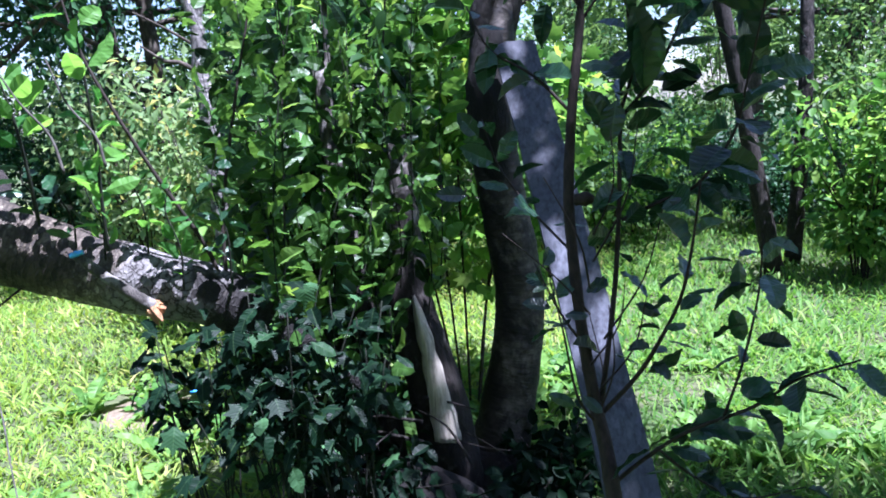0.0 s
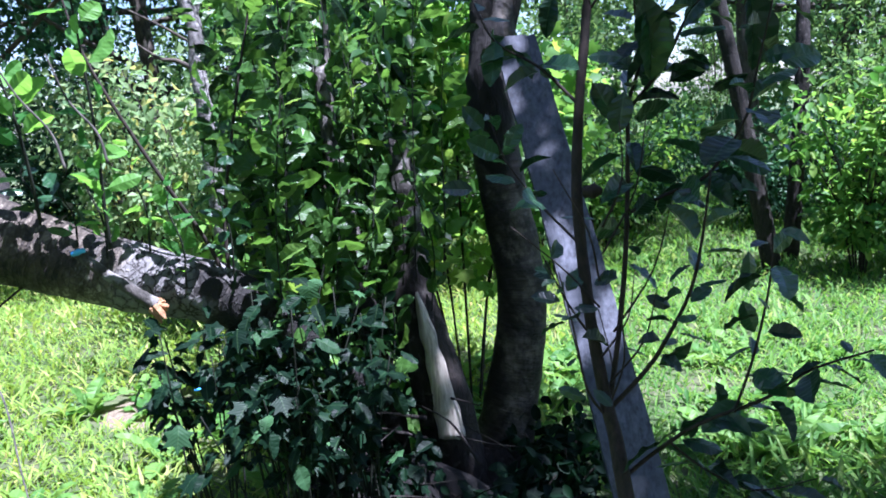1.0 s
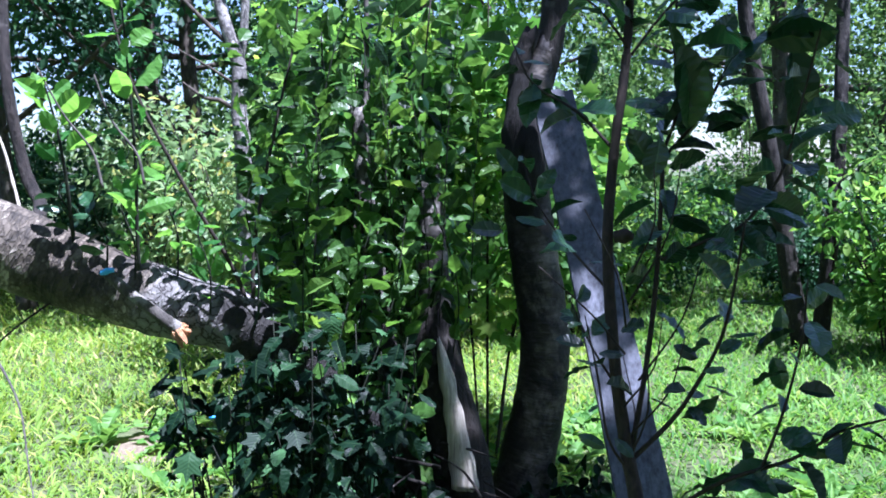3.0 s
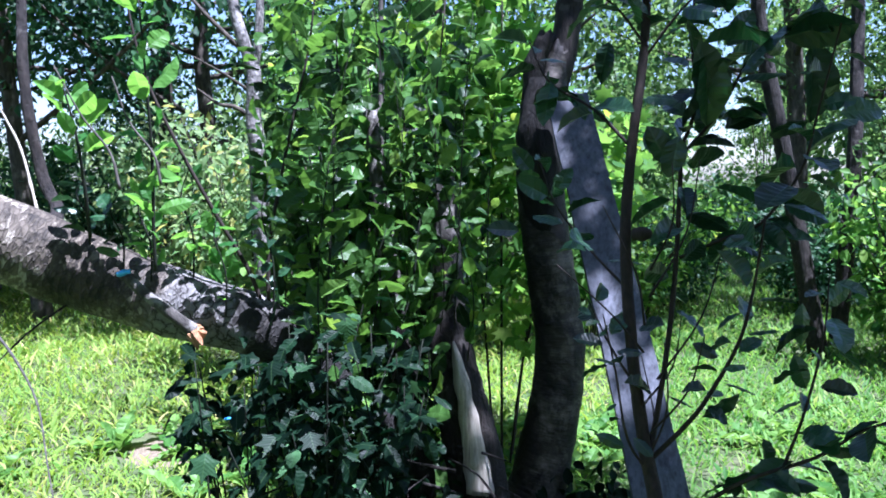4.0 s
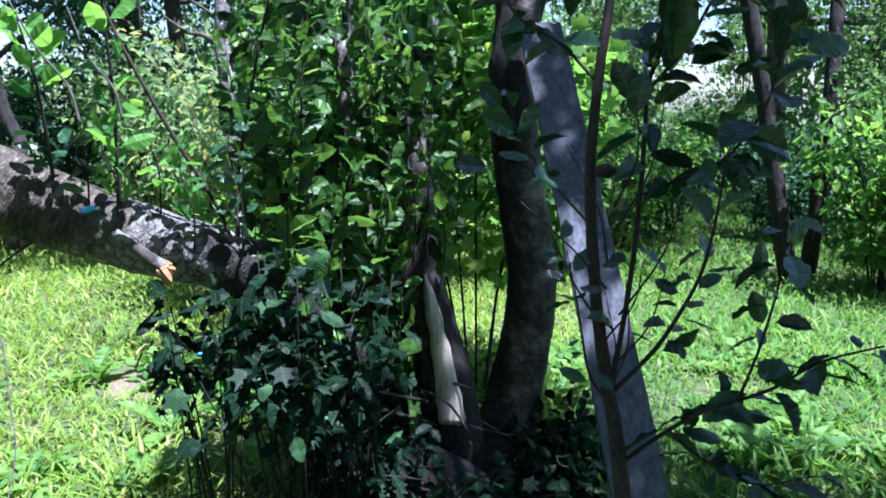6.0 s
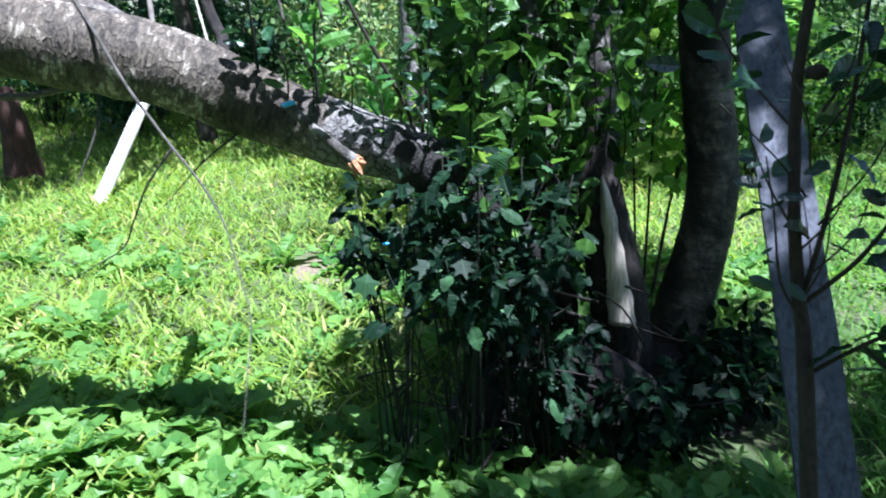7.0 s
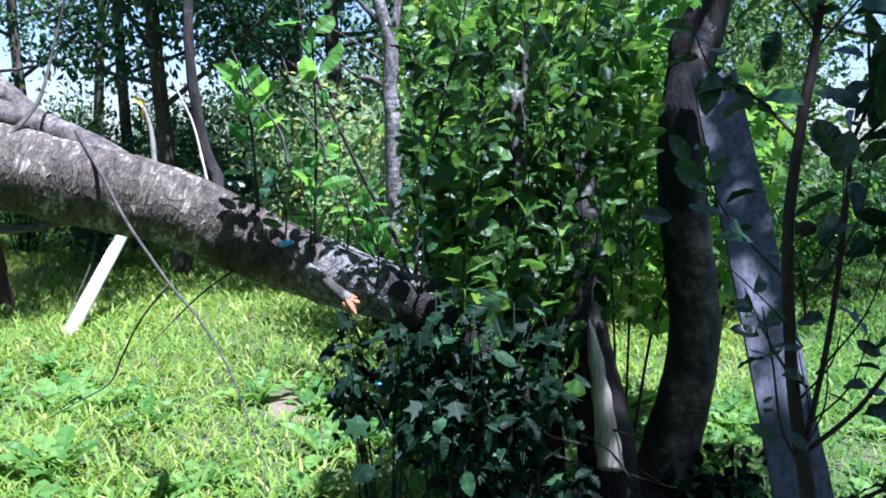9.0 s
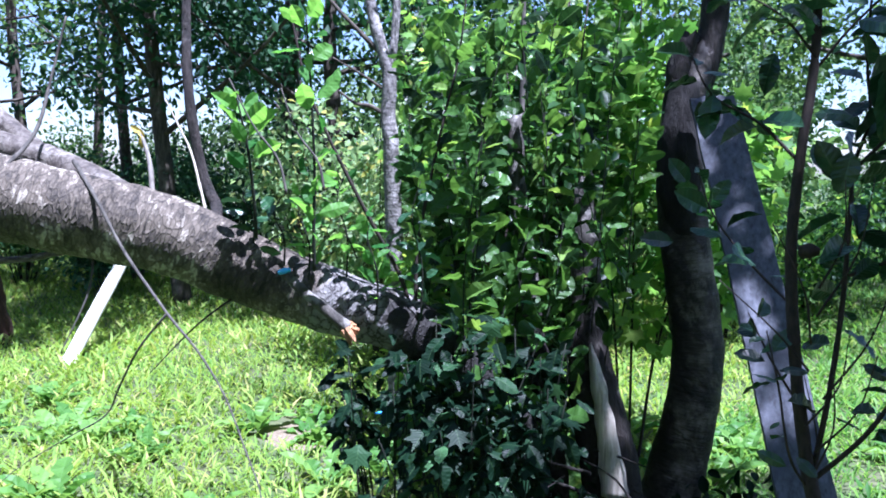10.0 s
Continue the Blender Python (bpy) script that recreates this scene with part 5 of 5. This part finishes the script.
# trees that show their trunks
def build_birch():
    rng = np.random.default_rng(41)
    t = thing("birch_tree", (-1.28, 4.4, 0), "pale-barked young birch forking above the bushes", "tree")
    limb("trunk", t, M_BIRCH, [(-1.22, 4.33, -0.03), (-1.225, 4.33, 0.8), (-1.25, 4.34, 1.62), (-1.27, 4.36, 1.81), (-1.266, 4.38, 2.02), (-1.288, 4.39, 2.11), (-1.36, 4.41, 2.35), (-1.40, 4.43, 2.6), (-1.5, 4.5, 3.6)],
         [0.06, 0.052, 0.045, 0.042, 0.04, 0.036, 0.032, 0.03, 0.015], sides=18, per=8, rough=0.1, freq=14)
    limb("limb", t, M_BIRCH, [(-1.27, 4.385, 2.06), (-1.245, 4.4, 2.2), (-1.23, 4.42, 2.45), (-1.2, 4.45, 3.4)], [0.026, 0.024, 0.022, 0.01], sides=10, per=6, rough=0.1)
    limb("limb", t, M_TRUNK, [(-1.3, 4.4, 2.14), (-1.43, 4.38, 2.27), (-1.57, 4.37, 2.42), (-1.9, 4.4, 2.8)], [0.016, 0.014, 0.011, 0.006], sides=8, rough=0.1)
    limb("limb", t, M_TRUNK, [(-1.27, 4.36, 1.8), (-1.36, 4.34, 1.86), (-1.45, 4.33, 1.88), (-1.56, 4.33, 1.96)], [0.014, 0.013, 0.01, 0.005], sides=8, rough=0.1)
    limb("limb", t, M_TRUNK, [(-1.29, 4.37, 1.95), (-1.4, 4.3, 2.03), (-1.55, 4.25, 2.12)], [0.009, 0.007, 0.004], sides=7, rough=0.1)
    cs = [(-1.2 + 0.5 * math.cos(k * 2.4), 4.6 + 0.5 * math.sin(k * 2.4), 2.7 + 0.13 * k) for k in range(10)]
    cloud("crown", t, OVAL, M_LEAF_FAR, cs, [0.4] * 10, [24] * 10, 0.07, rng)


build_birch()
for i, (x, y, h, r, lx, cf, dark) in enumerate([(-4.65, 8.2, 8, 0.085, -0.9, 0.22, 1), (-6.3, 10.0, 9, 0.075, -0.5, 0.25, 0), (-8.7, 12.6, 10, 0.08, 0.3, 0.25, 0), (-8.45, 10.5, 9, 0.085, -0.4, 0.25, 0),
                                              (-9.6, 9.5, 9, 0.09, 0.5, 0.28, 0), (-4.2, 10.5, 9, 0.15, 0.2, 0.2, 1), (-3.4, 9.5, 8, 0.1, 0.1, 0.18, 1),
                                              (2.66, 6.5, 7.5, 0.065, -0.9, 0.66, 0), (2.93, 6.85, 7.5, 0.06, 0.4, 0.66, 0), (4.7, 9.8, 7, 0.12, 0.6, 0.3, 0), (0.3, 11.5, 9, 0.13, -0.3, 0.3, 0),
                                              (-0.8, 10.5, 9, 0.13, 0.2, 0.22, 0), (5.6, 10.5, 9, 0.14, 0.3, 0.25, 0), (-12.5, 12.0, 9, 0.14, 0.3, 0.35, 0), (3.9, 10.3, 8, 0.12, 0.1, 0.3, 0)]):
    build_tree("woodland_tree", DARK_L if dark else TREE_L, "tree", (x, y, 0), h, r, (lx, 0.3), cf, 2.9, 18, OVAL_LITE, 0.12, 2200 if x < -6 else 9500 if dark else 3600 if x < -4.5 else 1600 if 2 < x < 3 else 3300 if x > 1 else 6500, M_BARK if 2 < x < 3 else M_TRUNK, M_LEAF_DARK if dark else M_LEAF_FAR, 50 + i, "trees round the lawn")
# bushes along the lawn's far edge
for i, (x, y, h, s, n, lit) in enumerate([(-1.75, 5.9, 2.1, 0.7, 1100, 2), (-2.9, 7.6, 2.0, 1.0, 1500, 2), (-0.3, 6.8, 2.0, 1.0, 2000, 0), (0.9, 7.0, 2.0, 1.0, 1800, 0), (3.9, 6.1, 2.0, 0.9, 2600, 0), (4.6, 7.0, 2.6, 1.1, 2400, 0),
                                          (2.0, 9.0, 1.2, 1.3, 2200, 1), (3.4, 8.6, 1.3, 1.2, 2200, 1), (-4.6, 9.6, 2.2, 1.3, 2200, 1), (-6.0, 8.8, 1.7, 1.3, 2200, 1), (-7.6, 9.4, 2.0, 1.4, 2200, 0),
                                          (-9.4, 8.6, 2.0, 1.5, 2200, 0), (5.8, 8.2, 3.0, 1.3, 2400, 0), (-5.0, 12, 3.2, 1.6, 2400, 1), (-1.6, 9.2, 3.6, 1.6, 2600, 0), (0.6, 9.6, 3.0, 1.5, 2400, 0), (4.9, 9.4, 4.2, 1.4, 2600, 0), (2.3, 12.5, 4.5, 1.2, 2000, 0), (4.6, 13.5, 4.5, 1.3, 2000, 0), (3.4, 14.0, 1.6, 1.4, 1500, 0), (-7.2, 11.2, 2.0, 1.5, 2200, 0), (-10.2, 12.0, 2.2, 1.7, 2200, 0), (-6.6, 13.6, 2.4, 1.6, 2200, 0), (-9.5, 15.5, 2.4, 1.9, 2200, 0), (-12.5, 10.0, 2.2, 1.6, 2000, 0), (-4.4, 14.5, 4.6, 1.6, 2000, 0)]):
    # lit picks the leaf colour that has the sun and shade painted in.
    mat = (M_LEAF_FAR, M_LEAF_DARK, M_LEAF_LIT, M_LEAF_MAPLE_SUN)[lit]
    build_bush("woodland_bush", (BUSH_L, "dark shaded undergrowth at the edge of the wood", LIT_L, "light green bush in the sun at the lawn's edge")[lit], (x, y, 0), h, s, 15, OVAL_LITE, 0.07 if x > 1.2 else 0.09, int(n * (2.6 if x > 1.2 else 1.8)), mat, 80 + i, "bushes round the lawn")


def build_far_woods():
    t = thing("far_woods", (0, 25, 0), "distant green woodland closing the view", "woods", kind="stuff")
    rng = np.random.default_rng(77)
    centres, radii, per = [], [], []
    for k in range(330):
        w = rng.uniform(0, 2 * math.pi)
        d = rng.uniform(17, 34)
        x, y = d * math.sin(w), d * math.cos(w)
        gap = abs(w - radians(15.5)) < radians(3.0)
        z = rng.uniform(0.2, 1.2) if gap else rng.uniform(0.3, 9.0)
        if -65 < math.degrees(w - 2 * math.pi) < -24 and z > 3.2:
            continue
        centres.append((x, y, z))
        radii.append(rng.uniform(1.0, 2.2) * (0.4 if gap else 1))
        per.append(170)
    for k in range(30):
        w = radians(rng.uniform(9, 12.5) if k % 3 == 0 else rng.uniform(18.5, 31))
        d = rng.uniform(16, 22)
        centres.append((d * math.sin(w), d * math.cos(w), 0.5 + 5.5 * (k / 30)))
        radii.append(rng.uniform(0.8, 1.3))
        per.append(190)
    cloud("crowns", t, OVAL_LITE, M_LEAF_FAR, centres, radii, per, 0.3, rng)


build_far_woods()
# unseen trees added beside the lawn to cast shade; near-side crowns shade the willow and the stems
build_tree("shade_tree", "unseen leafy tree added to shade the near side of the lawn", "tree", (3.42, 1.4, 0), 6.2, 0.11, (-1.96, 1.0), 0.7, 1.0, 18, OVAL_LITE, 0.12, 2500, M_BARK, M_LEAF_FAR, 91)
build_tree("shade_tree", "unseen leafy tree added to shade the near side of the lawn", "tree", (3.74, 0.4, 0), 6.0, 0.11, (-2.1, 0.6), 0.68, 0.95, 18, OVAL_LITE, 0.12, 3600, M_BARK, M_LEAF_FAR, 93)
build_tree("shade_tree", "unseen leafy tree added to shade the far side of the lawn", "tree", (-6.6, 3.0, 0), 8.0, 0.15, (2.4, 3.5), 0.58, 2.7, 20, OVAL_LITE, 0.14, 9000, M_BARK, M_LEAF_FAR, 92)
build_tree("shade_tree", "unseen leafy tree added to shade the far side of the lawn", "tree", (-9.0, 3.1, 0), 8.0, 0.15, (2.0, 2.5), 0.58, 2.8, 20, OVAL_LITE, 0.15, 9000, M_BARK, M_LEAF_FAR, 94)
build_tree("shade_tree", "unseen leafy tree added to shade the far side of the lawn", "tree", (-12.2, 5.7, 0), 8.0, 0.15, (2.0, 2.0), 0.58, 2.8, 20, OVAL_LITE, 0.15, 9000, M_BARK, M_LEAF_FAR, 95)
build_tree("shade_tree", "unseen leafy tree added to shade the near side of the lawn", "tree", (4.4, 1.65, 0), 6.0, 0.12, (-2.1, -0.35), 0.66, 1.2, 14, OVAL_LITE, 0.12, 2600, M_BARK, M_LEAF_FAR, 96)
# Unseen dense crowns, added to hold sky light off the stems.
for i, (x, y, lx, ly) in enumerate([(-3.4, -3.6, 0.5, 0.5), (-0.6, -3.4, -0.2, 0.6), (2.0, -3.8, -0.2, 0.6), (4.8, -3.2, -0.4, 0.2)]):
    build_tree("unseen_back_tree", TREE_L, "tree", (x, y, 0), 7.0, 0.14, (lx, ly), 0.3, 3.0, 20, OVAL_LITE, 0.22, 3900, M_BARK, M_LEAF_FAR, 220 + i, "trees round the lawn")
# Further unseen trees, added to close off the open sky.
for i, (x, y) in enumerate([(-6, -4), (-1.5, -7), (0.5, -10), (7, -7), (-9, 0)]):
    build_tree("unseen_back_tree", TREE_L, "tree", (x, y, 0), 8.0, 0.13, (0.2, 0.1), 0.45, 3.0, 16, OVAL_LITE, 0.2, 2500, M_BARK, M_LEAF_FAR, 120 + i, "trees round the lawn")
